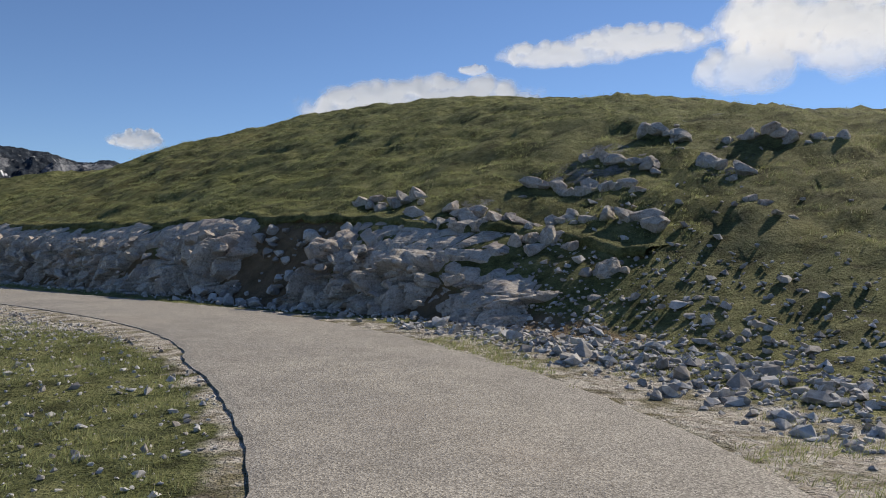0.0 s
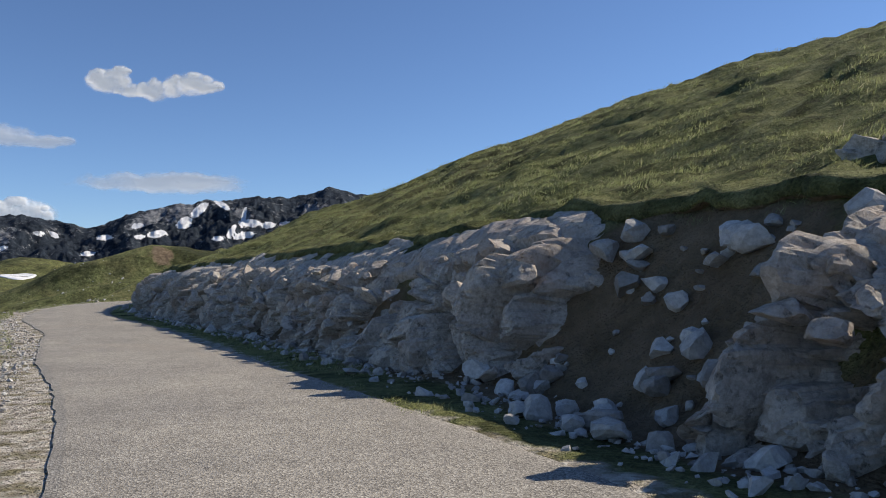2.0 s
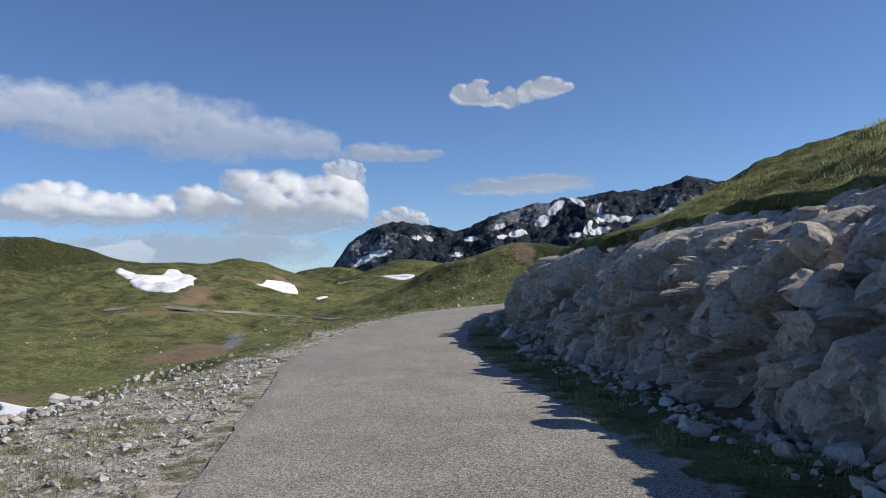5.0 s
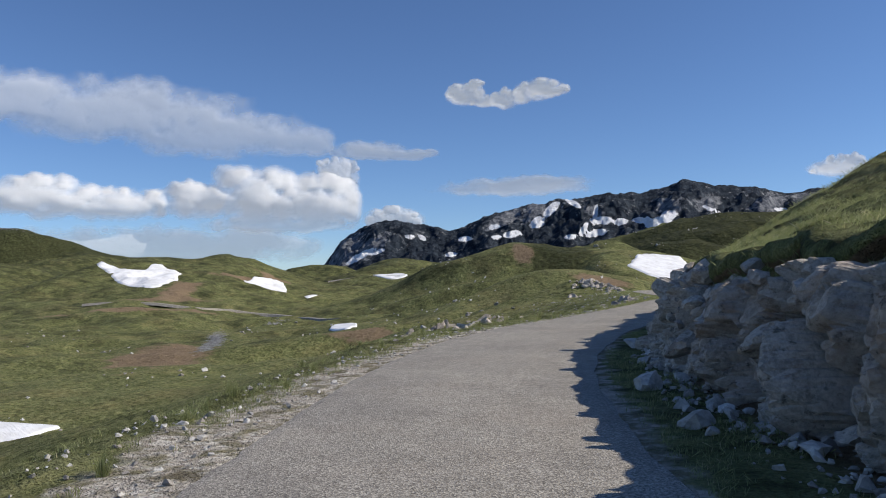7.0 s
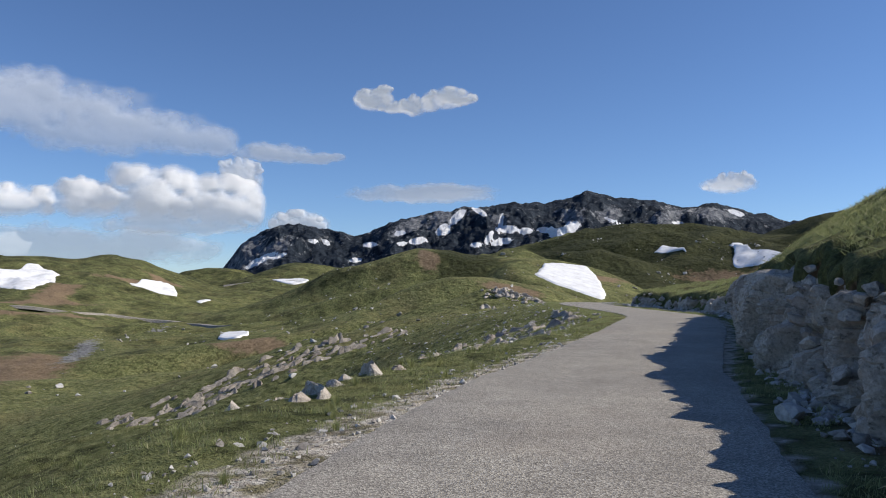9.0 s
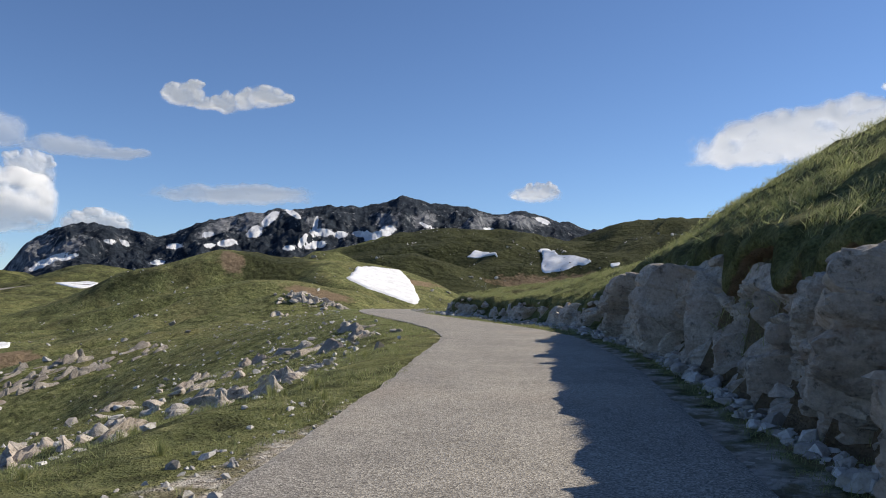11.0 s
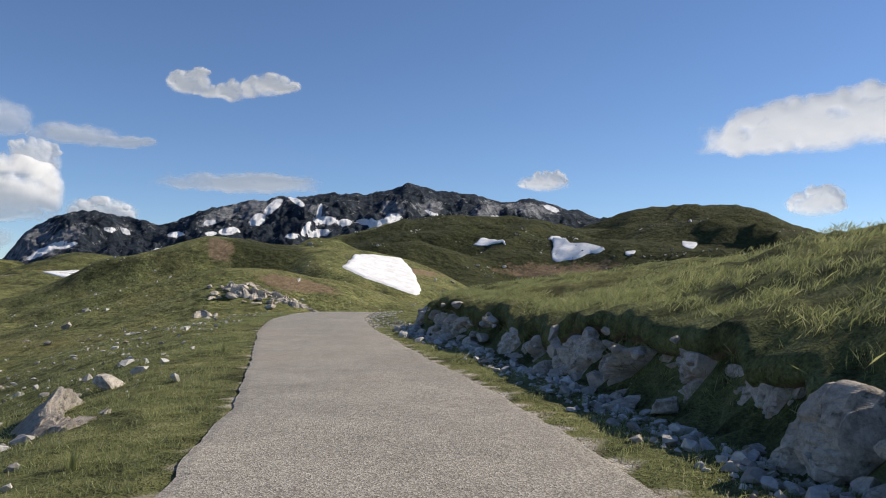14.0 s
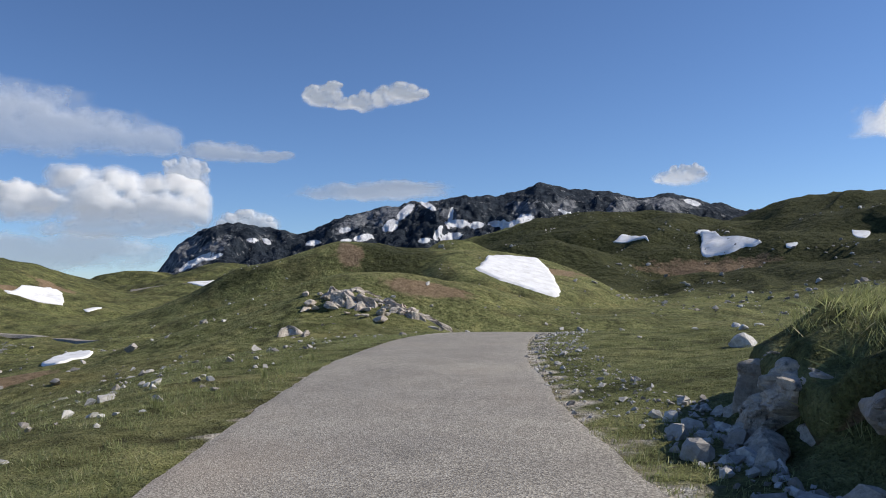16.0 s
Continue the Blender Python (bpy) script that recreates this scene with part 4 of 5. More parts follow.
    for _ in range(120):
        s, d = RNG.uniform(104, 172), -RNG.uniform(3, 26)
        x, y = at_road(s, d)
        boulder(float(x), float(y), RNG.choice((0.07, 0.1, 0.13, 0.18, 0.28)), 0.6, 0.15, name="field_stone", label="small pale field stone lying in the meadow grass", group="field stones")
    for _ in range(26):
        s, d = RNG.uniform(140, 170), RNG.uniform(4, 22)
        x, y = at_road(s, d)
        boulder(float(x), float(y), RNG.choice((0.1, 0.16, 0.25, 0.4)), 0.6, 0.15, name="field_stone", label="small pale field stone lying in the meadow grass", group="field stones")
    for _ in range(50):
        s = RNG.uniform(98, 141)
        foot, depth = float(np.interp(s, CUT_S, FOOT)), float(np.interp(s, CUT_S, DEPTH))
        x, y = at_road(s, HALF + foot + depth * RNG.uniform(0.0, 0.45))
        boulder(float(x), float(y), RNG.uniform(0.12, 0.28), 1.0, 0.42, None, RNG.uniform(1, 1.6), True,
                "bank_rock", "grey limestone block poking out of the turf bank", "blocks in the turf bank")
    for _ in range(110):
        s = RNG.uniform(25, 52)
        x, y = at_road(s, -HALF - float(np.interp(s, DROP_S, SHOULDER)) - RNG.uniform(-0.3, 0.9))
        boulder(float(x), float(y), RNG.choice((0.1, 0.14, 0.19, 0.26)), 0.75, 0.05, label="broken pale limestone block on the edge of the gravel shoulder", group="blocks along the shoulder")


def scatter_rubble():
    rng = np.random.default_rng(3)

    def spots(s, d, size):
        x, y = at_road(s, d)
        return np.stack([x, y, land(x, y) + size * 0.2, size], 1)

    n = 5600
    s = np.r_[rng.uniform(12, 141, 4400), rng.uniform(92, 140, 1200)]
    foot = np.interp(s, CUT_S, FOOT)
    d = HALF + foot * (1.08 - 0.75 * rng.beta(1.2, 2.6, n))
    rubble("scree", spots(s, d, rng.lognormal(-3.15, 0.6, n).clip(0.015, 0.17)), "broken limestone scree along the foot of the rock cut")
    n = 6000
    s = rng.uniform(-2, 16, n)
    d = HALF + 0.8 + rng.gamma(2.2, 1.3, n)
    rubble("rubble_slope", spots(s, d, rng.lognormal(-3.0, 0.55, n).clip(0.02, 0.22)), "heap of broken pale limestone beside the bend")
    n = 8100
    s = np.r_[rng.uniform(18, 56, 6400), rng.uniform(0, 18, 800), rng.uniform(56, 96, 900)]
    d = -HALF - rng.uniform(0.05, 1, n) * np.interp(s, (0, 18, 24, 50, 58, 96), (2.6, 2.4, 4.2, 3.8, 1.8, 1.2))
    rubble("shoulder_gravel", spots(s, d, rng.lognormal(-3.6, 0.5, n).clip(0.012, 0.09)), "pale crushed gravel on the road shoulder")
    n = 1800
    s = rng.uniform(24, 52, n)
    d = -HALF - np.interp(s, DROP_S, SHOULDER) - rng.normal(0.3, 0.4, n)
    rubble("shoulder_rubble", spots(s, d, rng.lognormal(-2.6, 0.45, n).clip(0.03, 0.22)), "low bank of broken limestone at the edge of the drop")
    n = 1500
    s = rng.uniform(92, 172, n)
    d = -HALF - 1.0 - rng.gamma(1.6, 6, n)
    rubble("meadow_stones", spots(s, d, rng.lognormal(-2.7, 0.55, n).clip(0.03, 0.25)), "small pale stones strewn in the meadow grass")
    n = 1600
    x, y = rng.uniform(-340, -80, n), rng.uniform(40, 360, n)
    size = rng.lognormal(-1.0, 0.5, n).clip(0.15, 1.0)
    ok = (fbm(x / 30, y / 30, 3, 95) > 0.05) & (by_road(x, y)[1] < -18)
    rubble("valley_stones", np.stack([x, y, land(x, y) + size * 0.2, size], 1)[ok], "pale limestone boulders strewn over the far green slopes")
    n = 2400
    x, y = rng.uniform(-420, -20, n), rng.uniform(370, 700, n)
    size = rng.lognormal(-0.4, 0.5, n).clip(0.3, 2.0)
    ok = fbm(x / 40, y / 40, 3, 97) > 0.0
    rubble("hill_stones", np.stack([x, y, land(x, y) + size * 0.2, size], 1)[ok], "pale limestone crags strewn over the dark hill")
    n = 900
    s = rng.uniform(140, 166, n)
    d = HALF + rng.uniform(0.05, 1.5, n)
    rubble("verge_gravel", spots(s, d, rng.lognormal(-3.5, 0.5, n).clip(0.012, 0.08)), "gravel along the edge of the asphalt")


def grass(name, s, d, tall, blades, label, wide=0.0052, seed=0, cluster=0.05):
    """Tufts of grass at places by the road, joined: each tuft a spray of bent blades."""
    rng = np.random.default_rng(seed)
    x, y = at_road(s, d)
    z = land(x, y)
    n = len(s) * blades
    x, y, z, tall = (np.repeat(a, blades) for a in (x, y, z, tall))
    x, y = x + rng.normal(0, cluster, n) * (0.5 + tall * 3), y + rng.normal(0, cluster, n) * (0.5 + tall * 3)
    tall = tall * rng.uniform(0.5, 1.15, n)
    turn, lean = rng.uniform(0, 2 * np.pi, n), rng.normal(0.0, 0.6, n)
    fx, fy = np.cos(turn), np.sin(turn)
    w = 0.8 * wide * rng.uniform(0.7, 1.4, n) * (0.6 + tall * 2)
    # the wind leans all of them a little one way
    bx, by = fy * lean * tall + 0.16 * tall, -fx * lean * tall - 0.10 * tall
    p = np.empty((n, 4, 3), np.float32)
    for k, (side, up, bend) in enumerate(((-1, -0.04, 0), (1, -0.04, 0), (-0.8, 0.55, 0.55), (0.2, 1.0, 1.1))):
        p[:, k, 0] = x + fx * w * side + bx * bend
        p[:, k, 1] = y + fy * w * side + by * bend
        p[:, k, 2] = z + tall * up * (1 - 0.12 * bend * np.abs(lean))
    f = (np.array([[0, 1, 2], [2, 1, 3]])[None] + (np.arange(n) * 4)[:, None, None]).reshape(-1, 3)
    tagged(new(name, mesh_of(name, p.reshape(-1, 3), f, BLADE, False)), label, "grass", kind="stuff")


def grow_grass():
    rng = np.random.default_rng(11)

    def patchy(s, d, scale, seed, keep):
        return fbm(s / scale, d / scale, 3, seed) > keep

    n = 38000
    s = np.r_[rng.uniform(14, 60, 9000), rng.uniform(60, 143, 29000)]
    past = rng.gamma(1.5, 1.5, n) - 0.1
    lip = np.interp(s, CUT_S, FOOT) + np.interp(s, CUT_S, DEPTH) + np.interp(s, BAND_S, BAND) - np.interp(s, (60, 68, 104, 110), (0, 0.12, 0.12, 0.2))
    d = HALF + lip + past
    ok = patchy(s, d, 1.0, 71, -0.22) | (past < 0.4)
    tall = rng.uniform(0.05, 0.13, n) * np.interp(s, (14, 58, 70), (0.7, 0.9, 1.35)) * np.where(past < 0.5, 1.25, 1.0)
    grass("bank_grass", s[ok], d[ok], tall[ok], 9, "tufts of long green grass on the turf above the rock", 0.0034, seed=1, cluster=0.07)
    n = 34000
    s = rng.uniform(2, 62, n)
    d = HALF + np.interp(s, CUT_S, FOOT) + np.interp(s, CUT_S, DEPTH) + 1.2 + rng.gamma(1.7, 6, n)
    ok = patchy(s, d, 1.3, 73, 0.0)
    grass("hill_grass", s[ok], d[ok], rng.uniform(0.05, 0.12, ok.sum()), 8, "hummocky tufts of grass on the hillside", 0.0075, seed=2, cluster=0.11)
    n = 46000
    s = rng.uniform(0, 172, n)
    past = rng.gamma(1.4, 1.7, n)
    d = -HALF - np.interp(s, (0, 20, 24, 50, 58, 92, 98, 172), (0.12, 0.5, 0.8, 0.8, 0.5, 0.4, 0.15, 0.15)) - past
    ok = patchy(s, d, 1.1, 75, -0.2)
    grass("verge_grass", s[ok], d[ok], rng.uniform(0.03, 0.10, ok.sum()), 5, "rough green grass of the meadow verge", seed=3)
    n = 30000
    s = rng.uniform(88, 170, n)
    d = -HALF - 3 - rng.gamma(1.8, 6, n)
    ok = patchy(s, d, 2.2, 77, -0.1)
    grass("meadow_grass", s[ok], d[ok], rng.uniform(0.04, 0.10, ok.sum()), 6, "tussocky green grass of the mountain meadow", 0.009, seed=4, cluster=0.08)
    n = 9000
    s = np.r_[rng.uniform(0, 14, 4000), rng.uniform(140, 172, 5000)]
    d = HALF + np.where(s < 20, 0.1, 0.5) + rng.gamma(1.5, 2.6, n) * np.where(s < 20, 0.35, 1.6)
    ok = patchy(s, d, 1.2, 79, -0.1)
    grass("roadside_grass", s[ok], d[ok], rng.uniform(0.03, 0.09, ok.sum()), 6, "rough green grass beside the asphalt", seed=5)
    n = 16000
    s = rng.uniform(24, 140, n)
    d = HALF + rng.uniform(0.03, 1.25, n)
    ok = patchy(s, d, 1.5, 81, -0.15)
    grass("edge_grass", s[ok], d[ok], rng.uniform(0.03, 0.09, ok.sum()), 5, "short grass between the asphalt and the rock", seed=6)


def snow_patch(outline, lift=0.5, label="old white snow field lying in a hollow of the green slope"):
    """A drift that lies on the land: a smooth outline filled by rings, thin at its rim."""
    p = np.array(outline, float)
    loop = curve(np.vstack([p, p[:1]]), np.hypot(*(p.max(0) - p.min(0))) / 90)[:-1]
    mid = loop.mean(0)
    rings = np.linspace(0.001, 1, 14)
    xy = mid + (loop - mid)[None] * rings[:, None, None] * (1 + 0.10 * fbm(loop[:, 0] / 9, loop[:, 1] / 9, 3, 91) + 0.03 * fbm(loop[:, 0] / 2.2, loop[:, 1] / 2.2, 3, 92))[None, :, None]
    z = land(xy[..., 0], xy[..., 1]) + 0.25 * (1 - rings[:, None] ** 4) + lift
    z[-1] -= lift + 1.0
    n = len(loop)
    i, j = np.meshgrid(np.arange(13), np.arange(n), indexing="ij")
    f = np.stack([i * n + j, (i + 1) * n + j, (i + 1) * n + (j + 1) % n, i * n + (j + 1) % n], -1).reshape(-1, 4)
    me = mesh_of("snow_patch", np.stack([xy[..., 0].ravel(), xy[..., 1].ravel(), z.ravel()], 1), f, SNOW)
    return tagged(new("snow_patch", me), label, "snow", "snow fields")


def lay_snow():
    snow_patch([(-545, 212), (-522, 221), (-519, 230), (-533, 243), (-524, 249), (-498, 246), (-469, 226), (-458, 211), (-475, 205), (-502, 205), (-530, 207)], 0.5)
    snow_patch([(-481, 278), (-492, 290), (-516, 317), (-498, 315), (-467, 301), (-448, 287), (-459, 281)], 0.5)
    snow_patch([(-284, 212), (-290, 218), (-262, 206), (-250, 196), (-240, 186), (-256, 190)], 0.35)
    snow_patch([(-523, 409), (-508, 406), (-495, 409), (-499, 425), (-511, 422)], 0.5)
    snow_patch([(-254, 364), (-252, 375), (-246, 385), (-240, 386), (-222, 365), (-210, 348), (-206, 339), (-210, 336), (-220, 335), (-228, 334), (-238, 335), (-243, 344)], 0.45)
    snow_patch([(-244, 570), (-236, 573), (-222, 545), (-208, 533), (-192, 528), (-197, 523), (-215, 516), (-223, 519), (-229, 540)], 0.55)
    snow_patch([(-280, 534), (-278, 543), (-266, 540), (-254, 526), (-267, 534)], 0.35)
    snow_patch([(-181, 526), (-176, 529), (-177, 525), (-180, 524)], 0.35)
    snow_patch([(-157, 560), (-148, 560), (-149, 550), (-155, 553)], 0.35)
    snow_patch([(-168, 62), (-156, 69), (-148, 74.5), (-143, 70), (-125, 63), (-140, 57)], 0.2)
    snow_patch([(-446, 299), (-448, 306), (-445, 309), (-442, 300)], 0.35)


# The rocky mountain's crest: bearing and height in degrees, seen from the road.
CREST = ((62, 0.2), (57.5, 0.6), (56.6, 1.5), (55.3, 3.25), (53.7, 4.2), (51.4, 4.75), (49.4, 4.35), (46.9, 3.85), (44.5, 5.0), (42, 5.5), (39.1, 6.05), (36.3, 6.35),
         (33.8, 6.15), (32, 6.6), (30.6, 6.95), (28.3, 6.35), (25.9, 6.4), (24.4, 5.85), (21.8, 5.85), (19.6, 5.2), (17.2, 4.7), (14, 4.4), (8, 3.6), (0, 2.5))
# Snow in its gullies, on the western dome and on the main crest, and its pale bare cliffs: bearing, height, half widths and slant.
SNOW_WEST = ((49.45, 3.38, 0.28, 0.13, -30), (50.4, 3.48, 0.28, 0.1, 0), (46.3, 3.26, 0.38, 0.14, 5), (44.15, 4.09, 0.34, 0.14, 10), (42.9, 3.53, 0.5, 0.17, 10), (44.0, 3.35, 0.3, 0.09, 0),
             (54.05, 2.05, 0.9, 0.16, 28), (52.75, 2.38, 0.42, 0.12, 18), (47.4, 2.12, 0.36, 0.12, 5), (41.0, 4.36, 0.42, 0.3, 25), (40.0, 5.26, 0.55, 0.22, 40), (38.4, 5.67, 0.45, 0.14, -28))
SNOW_MAIN = ((36.85, 4.78, 0.55, 0.12, 80), (36.4, 4.37, 0.62, 0.2, 0), (35.1, 4.25, 0.42, 0.15, 0), (36.8, 3.47, 0.6, 0.18, 10), (38.6, 3.26, 0.36, 0.13, 5), (37.7, 3.76, 0.4, 0.16, 60), (33.5, 4.28, 0.68, 0.16, -5),
             (32.5, 4.03, 0.65, 0.32, 10), (31.8, 4.44, 0.5, 0.3, 35), (29.05, 4.94, 0.35, 0.08, -25), (28.6, 4.77, 0.3, 0.08, -20), (24.3, 4.59, 0.42, 0.1, -15), (20.6, 5.26, 0.4, 0.13, -20))
CLIFFS = ((55.0, 2.4, 1.2, 0.55, 45), (53.2, 2.7, 1.1, 0.4, 40), (41.3, 5.2, 0.9, 0.4, 35), (31.7, 5.2, 0.45, 0.7, 70), (29.05, 5.3, 0.6, 0.4, 0), (25.1, 5.1, 0.9, 0.35, 10), (36.9, 5.0, 0.3, 0.5, 80), (22.0, 5.2, 1.2, 0.3, -10), (43.4, 4.6, 1.2, 0.3, 25))


def blotches(bearing, height, rows):
    """How far inside one of the slanted ovals each place lies: 0.8 in the middle, 0.4 at the rim, 0 outside."""
    out = np.zeros(bearing.shape)
    for a, e, wide, high, slant in rows:
        c, s = math.cos(radians(slant)), math.sin(radians(slant))
        u, v = ((a - bearing) * c + (height - e) * s) / wide, ((height - e) * c - (a - bearing) * s) / high
        out = np.maximum(out, 0.9 * np.exp(-0.42 * (u * u + v * v) ** 1.5))
    return out


def build_mountain():
    az = np.arange(62, 0, -0.07)
    k = np.r_[np.linspace(0, 1, 74), np.linspace(1.03, 1.5, 8)]
    A, K = np.meshgrid(az, k, indexing="ij")
    b, h = zip(*CREST[::-1])
    far = np.interp(A, (0, 20, 31, 45, 57, 62), (1500, 1380, 1300, 1320, 1480, 1500))
    r = far * (0.72 + 0.28 * K) + 22 * fbm(A / 1.4, K * 3, 4, 15) * np.sin(np.clip(K, 0, 1) * np.pi)
    top = far * np.tan(np.radians(np.interp(A, b, h))) + 1.6
    z = -8 + (top + 8) * np.clip(K, 0, 1) ** 0.85 - 130 * np.maximum(K - 1, 0)
    rib = fbm(A / 2.6 + 1.6 * K, K * 4, 5, 25, 0.58)
    z = z + np.sin(np.clip(K, 0, 1) ** 1.2 * np.pi * 0.93) * (24 * rib + 11 * fbm(A / 0.9, K * 14, 4, 27)) + 3.6 * np.clip(K, 0, 1) * fbm(A / 0.6, K * 8, 4, 35, 0.55)
    x, y = -43.7 - r * np.sin(np.radians(A)), 51.7 + r * np.cos(np.radians(A))
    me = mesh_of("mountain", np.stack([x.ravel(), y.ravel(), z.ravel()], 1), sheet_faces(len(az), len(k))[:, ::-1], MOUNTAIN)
    el = np.degrees(np.arctan2(z - 1.6, r))
    give(me, "snow", blotches(A, el, SNOW_WEST + SNOW_MAIN))
    give(me, "pale", blotches(A, el, CLIFFS))
    tagged(new("mountain", me), "dark rocky limestone mountain with snow in its gullies", "mountain", kind="structure")


def ribbon(name, line, wide, lift, look_of, label, category):
    """A far road bed that follows the slope: a thick strip laid on the land."""
    p = curve(np.array(line, float), 3)
    t = np.gradient(p, axis=0)
    t /= np.hypot(t[:, 0], t[:, 1])[:, None]
    side = np.stack([t[:, 1], -t[:, 0]], 1)
    z = np.convolve(np.pad(land(p[:, 0], p[:, 1], False), 6, mode="edge"), np.ones(13) / 13, "valid") + lift
    rows = []
    for off, drop in ((-1.5, -1.2), (-1.05, -0.1), (-1, 0), (1, 0), (1.05, -0.1), (1.5, -1.2)):
        q = p + side * wide / 2 * off
        rows.append(np.column_stack([q, z + drop]))
    me = mesh_of(name, np.stack(rows, 1).reshape(-1, 3), sheet_faces(len(p), 6), look_of, False)
    return tagged(new(name, me), label, category, kind="structure")


def cloud(az, el, wide, high, lobes, fray=0.9, body=1.0, relief=1.0, label="white fair-weather cumulus cloud in the blue sky"):
    """A far cloud: heaped round puffs over a flatter base, frayed out at the rim. Lobes: across, up, half width, half height, in degrees."""
    far = 4300.0
    rng = random.Random(int(az * 10) + int(el * 100))
    n, m = 104, 54
    U, V = np.meshgrid(np.linspace(-wide / 2, wide / 2, n), np.linspace(-high / 2, high / 2, m), indexing="ij")
    W = fbm(U / 1.5, V / 1.0, 5, rng.randint(0, 90), 0.55)
    u, v = U + 0.25 * fbm(U / 0.9, V / 0.9, 3, 5), V + 0.22 * fbm(U / 0.9, V / 0.9, 3, 7)
    puffs = [(a, b, ra, rb, 1.0) for a, b, ra, rb in lobes]
    if relief > 0.6:
        for a, b, ra, rb in lobes:
            for _ in range(int(5 + 3 * ra)):
                turn, size = rng.uniform(-0.3, 3.45), min(ra, rb) * rng.uniform(0.28, 0.5)
                puffs.append((a + ra * 0.8 * math.cos(turn), b + rb * 0.8 * math.sin(turn), size * 1.15, size, 0.8))
    cover, swell = np.full(U.shape, -1.0), np.zeros(U.shape)
    for a, b, ra, rb, w in puffs:
        q = 1 - ((u - a) / (1.15 * ra)) ** 2 - (np.where(v > b, v - b, (v - b) * 1.4) / (1.15 * rb)) ** 2
        cover = np.maximum(cover, q)
        swell = swell + (0.05 + w * min(ra, rb) * np.clip(q, 0, 1) ** 0.75) ** 3
    cover = np.clip(cover + 0.36 * W, -1, 1)
    rim = np.minimum(smooth(0, 0.08, 0.5 - np.abs(U) / wide), smooth(0, 0.08, 0.5 - np.abs(V) / high))
    swell = (np.cbrt(swell) + 0.15 * W) * 75 * relief * 0.55 * np.clip(cover + 0.3, 0, 1)
    a, e, r = np.radians(az - U), np.radians(el + V), far - swell
    x, y, z = -43.7 - r * np.sin(a) * np.cos(e), 51.7 + r * np.cos(a) * np.cos(e), 1.6 + r * np.sin(e)
    me = mesh_of("cloud", np.stack([x.ravel(), y.ravel(), z.ravel()], 1), sheet_faces(n, m), CLOUD)
    give(me, "cover", np.where(rim > 0, cover * rim - (1 - rim), -1))
    give(me, "fray", np.full(U.shape, fray))
    give(me, "body", body * (1 - (0.55 if relief > 1 else 0.2) * (1 - smooth(-0.34, 0.08, V / high))))
    return tagged(new("cloud", me), label, "cloud", "clouds")


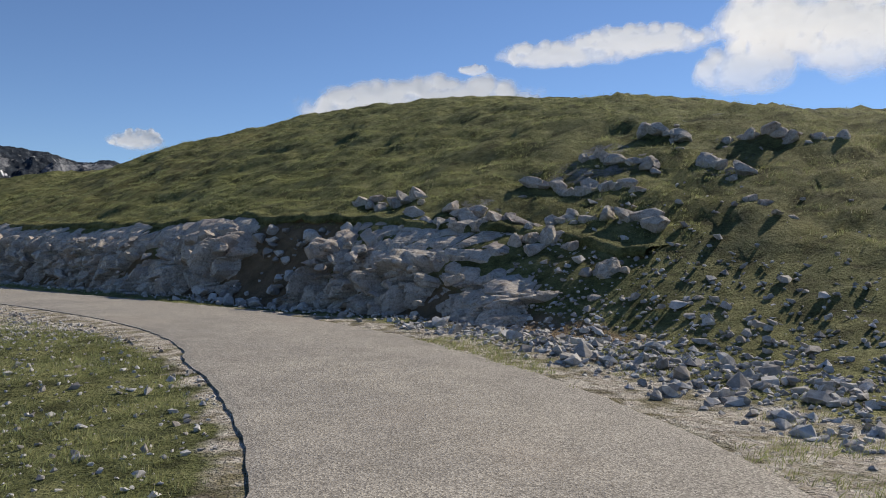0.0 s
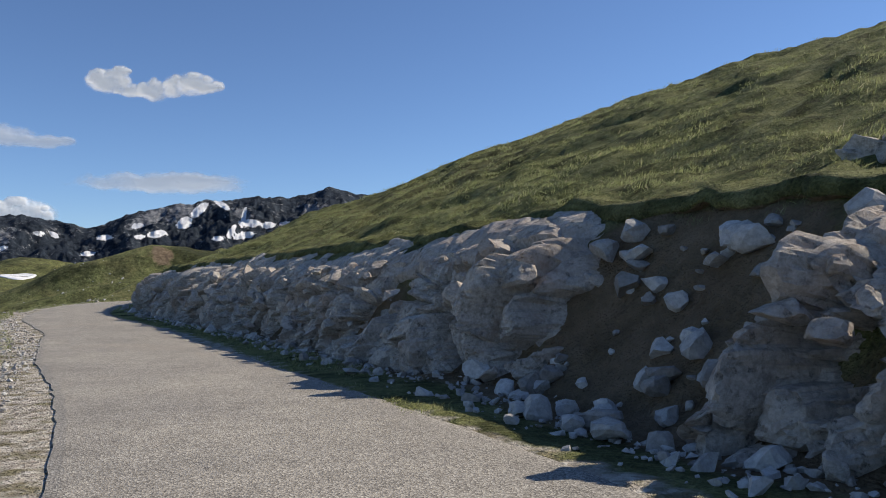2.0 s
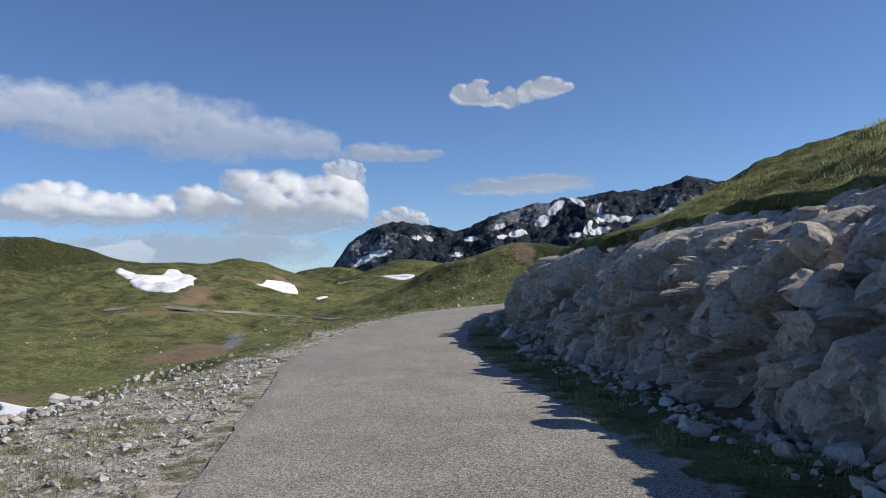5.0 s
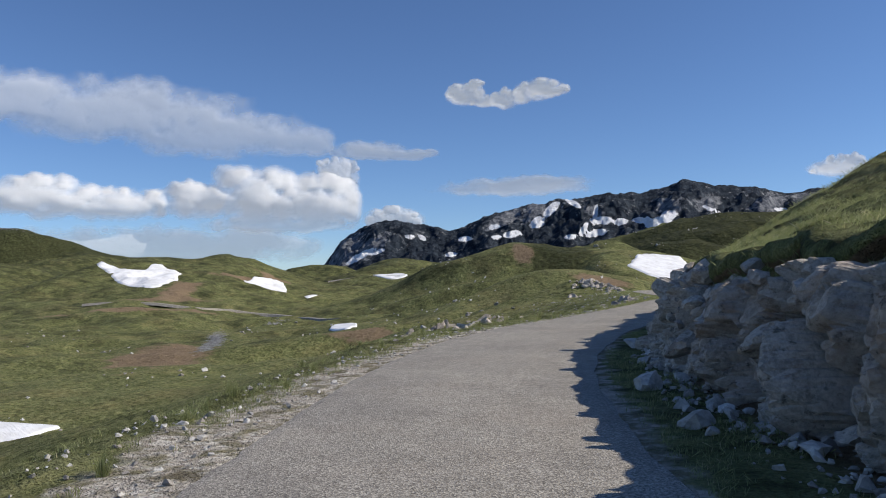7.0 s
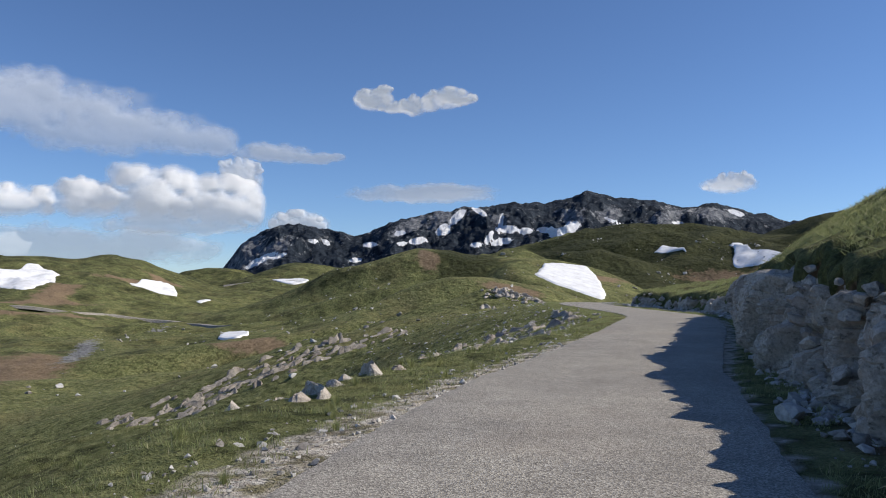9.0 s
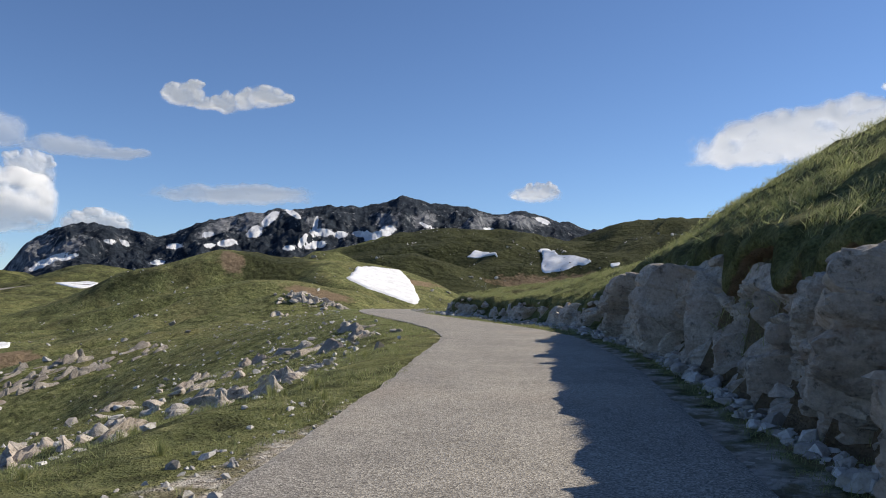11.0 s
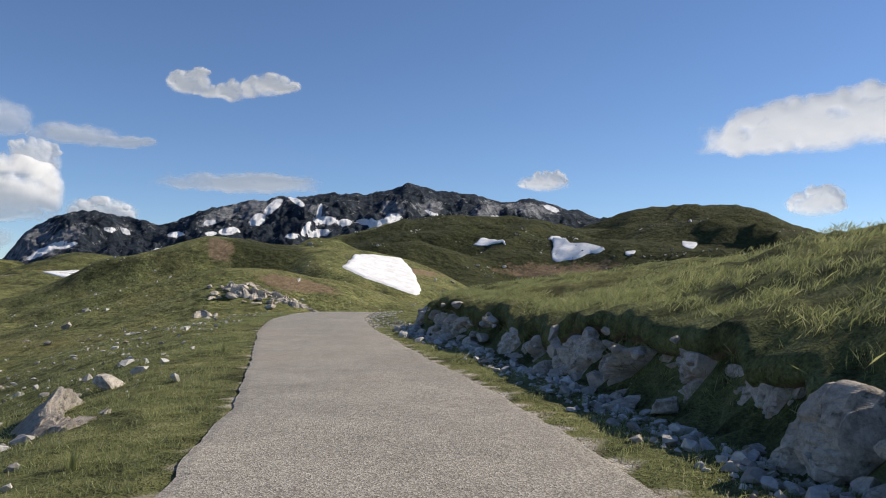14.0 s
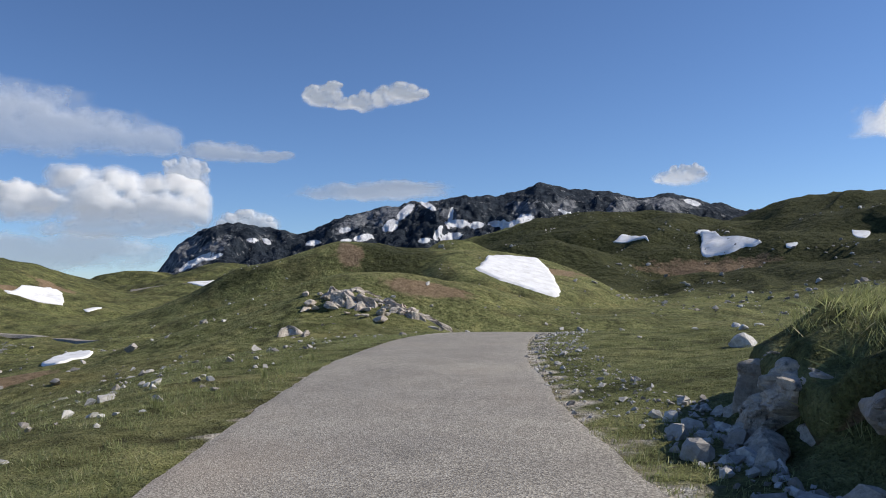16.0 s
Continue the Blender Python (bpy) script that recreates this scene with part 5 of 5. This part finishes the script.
def fill_sky():
    cloud(43.0, 13.3, 13, 5.0, ((-3.2, 0.1, 1.25, 0.85), (-2.3, 0.85, 0.4, 0.5), (-3.6, 0.5, 0.6, 0.5), (-0.4, -0.2, 0.75, 0.75), (2.4, 0.35, 1.7, 0.85), (3.4, 0.2, 1.1, 0.6), (1.0, -0.1, 0.9, 0.6), (-1.2, -0.35, 1.9, 0.5)), 1.0, 1.0, 0.8)
    cloud(67.5, 11.0, 27, 8, ((-3, 0.6, 8.5, 2.4), (4, -0.6, 7.5, 1.9), (9.5, -0.9, 3.2, 1.3), (-9, 1.0, 5, 2.0)), 1.2, 0.66, 0.5, "broad thin grey-white cloud bank in the blue sky")
    cloud(52.2, 9.5, 9.5, 2.4, ((-1, 0, 3.0, 0.8), (1.8, -0.2, 2.2, 0.45)), 1.1, 0.75, 0.4, "thin wisp of white cloud in the blue sky")
    cloud(66.0, 5.6, 27, 7, ((9.2, 0.0, 3.3, 2.2), (4.6, 0.5, 3.2, 2.3), (0.6, 0.1, 2.6, 1.4), (-4.6, -0.2, 3.8, 1.3), (-9.0, 0.1, 3.6, 1.5), (6.5, -1.3, 5.5, 0.8)), 0.8, 1.0, 2.0, "tall white cumulus with a grey flat base above the hills")
    cloud(55.4, 7.9, 5, 3.4, ((0.2, 0, 1.4, 1.1), (-0.8, 0.5, 0.9, 0.7)), 0.9, 0.85)
    cloud(43.2, 6.8, 16, 2.8, ((0.5, 0.0, 5.4, 0.75), (2.5, 0.35, 3.6, 0.55)), 0.7, 0.8, 0.4, "flat lens-shaped white cloud above the mountain")
    cloud(51.4, 4.6, 6, 2.6, ((0, 0, 2.2, 0.9),), 0.9, 0.9)
    cloud(21.3, 7.15, 5.2, 2.6, ((0.3, 0, 1.9, 0.75), (0.9, 0.2, 1.1, 0.6)), 0.8, 0.9)
    cloud(1.8, 9.8, 23, 8, ((0, 0.2, 8.0, 1.9), (3, 0.7, 6.5, 1.9), (-5, -0.6, 3.4, 0.9), (7.0, 0.2, 3, 1.3)), 0.8, 0.92, 0.8, "broad white cloud with ragged edges in the blue sky")
    cloud(-2.7, 13.0, 3.0, 1.4, ((0, 0, 1.0, 0.4),), 1.0, 0.8)
    cloud(-12.0, 14.2, 18, 5, ((-3, -0.3, 4.5, 1.0), (2.5, 0.4, 5.0, 1.2)), 1.0, 0.9, 0.8)
    cloud(-26.0, 13.8, 18, 10, ((-2, 1.5, 4, 3.2), (3, 0, 4.5, 3.2), (-4.5, -1.5, 3, 2)), 0.9, 1.0, 1.2, "tall white cumulus with a grey flat base above the hills")
    cloud(68.0, 2.6, 26, 4.5, ((0, 0, 11, 1.5), (6, 0.4, 5, 1.2)), 0.9, 0.7, 0.5, "low pale cloud bank on the horizon")
    cloud(3.2, 5.2, 6, 3, ((0, 0, 1.8, 1.0), (0.8, 0.4, 1.0, 0.8)), 0.9, 0.9)


build_ground()
build_road()
near_cut = rock_face("rock_cut", 11.5, 96, 0.052, "grey limestone rock cut beside the road, cracked and blocky")
far_cut = rock_face("rock_cut_far", 96, 141.5, 0.052, "low limestone rock cut under a turf bank")
build_turf_edge()
build_mountain()
lay_snow()
ribbon("valley_road", [(-440, 170), (-425, 190), (-406, 210), (-402, 230), (-380, 247), (-340, 246), (-322, 242)], 3.6, 0.7, ASPHALT, "narrow road crossing the far slope of the valley", "road")
ribbon("hillside_road", [(-540, 380), (-520, 405), (-498, 423), (-460, 440), (-430, 452)], 3.6, 0.5, ASPHALT, "narrow road along the far hillside", "road")
fill_sky()
scatter_rocks()
scatter_rubble()
grow_grass()
plant_tussocks()
break_out_blocks(near_cut, 16, 95, 260)
break_out_blocks(far_cut, 97, 138, 70)
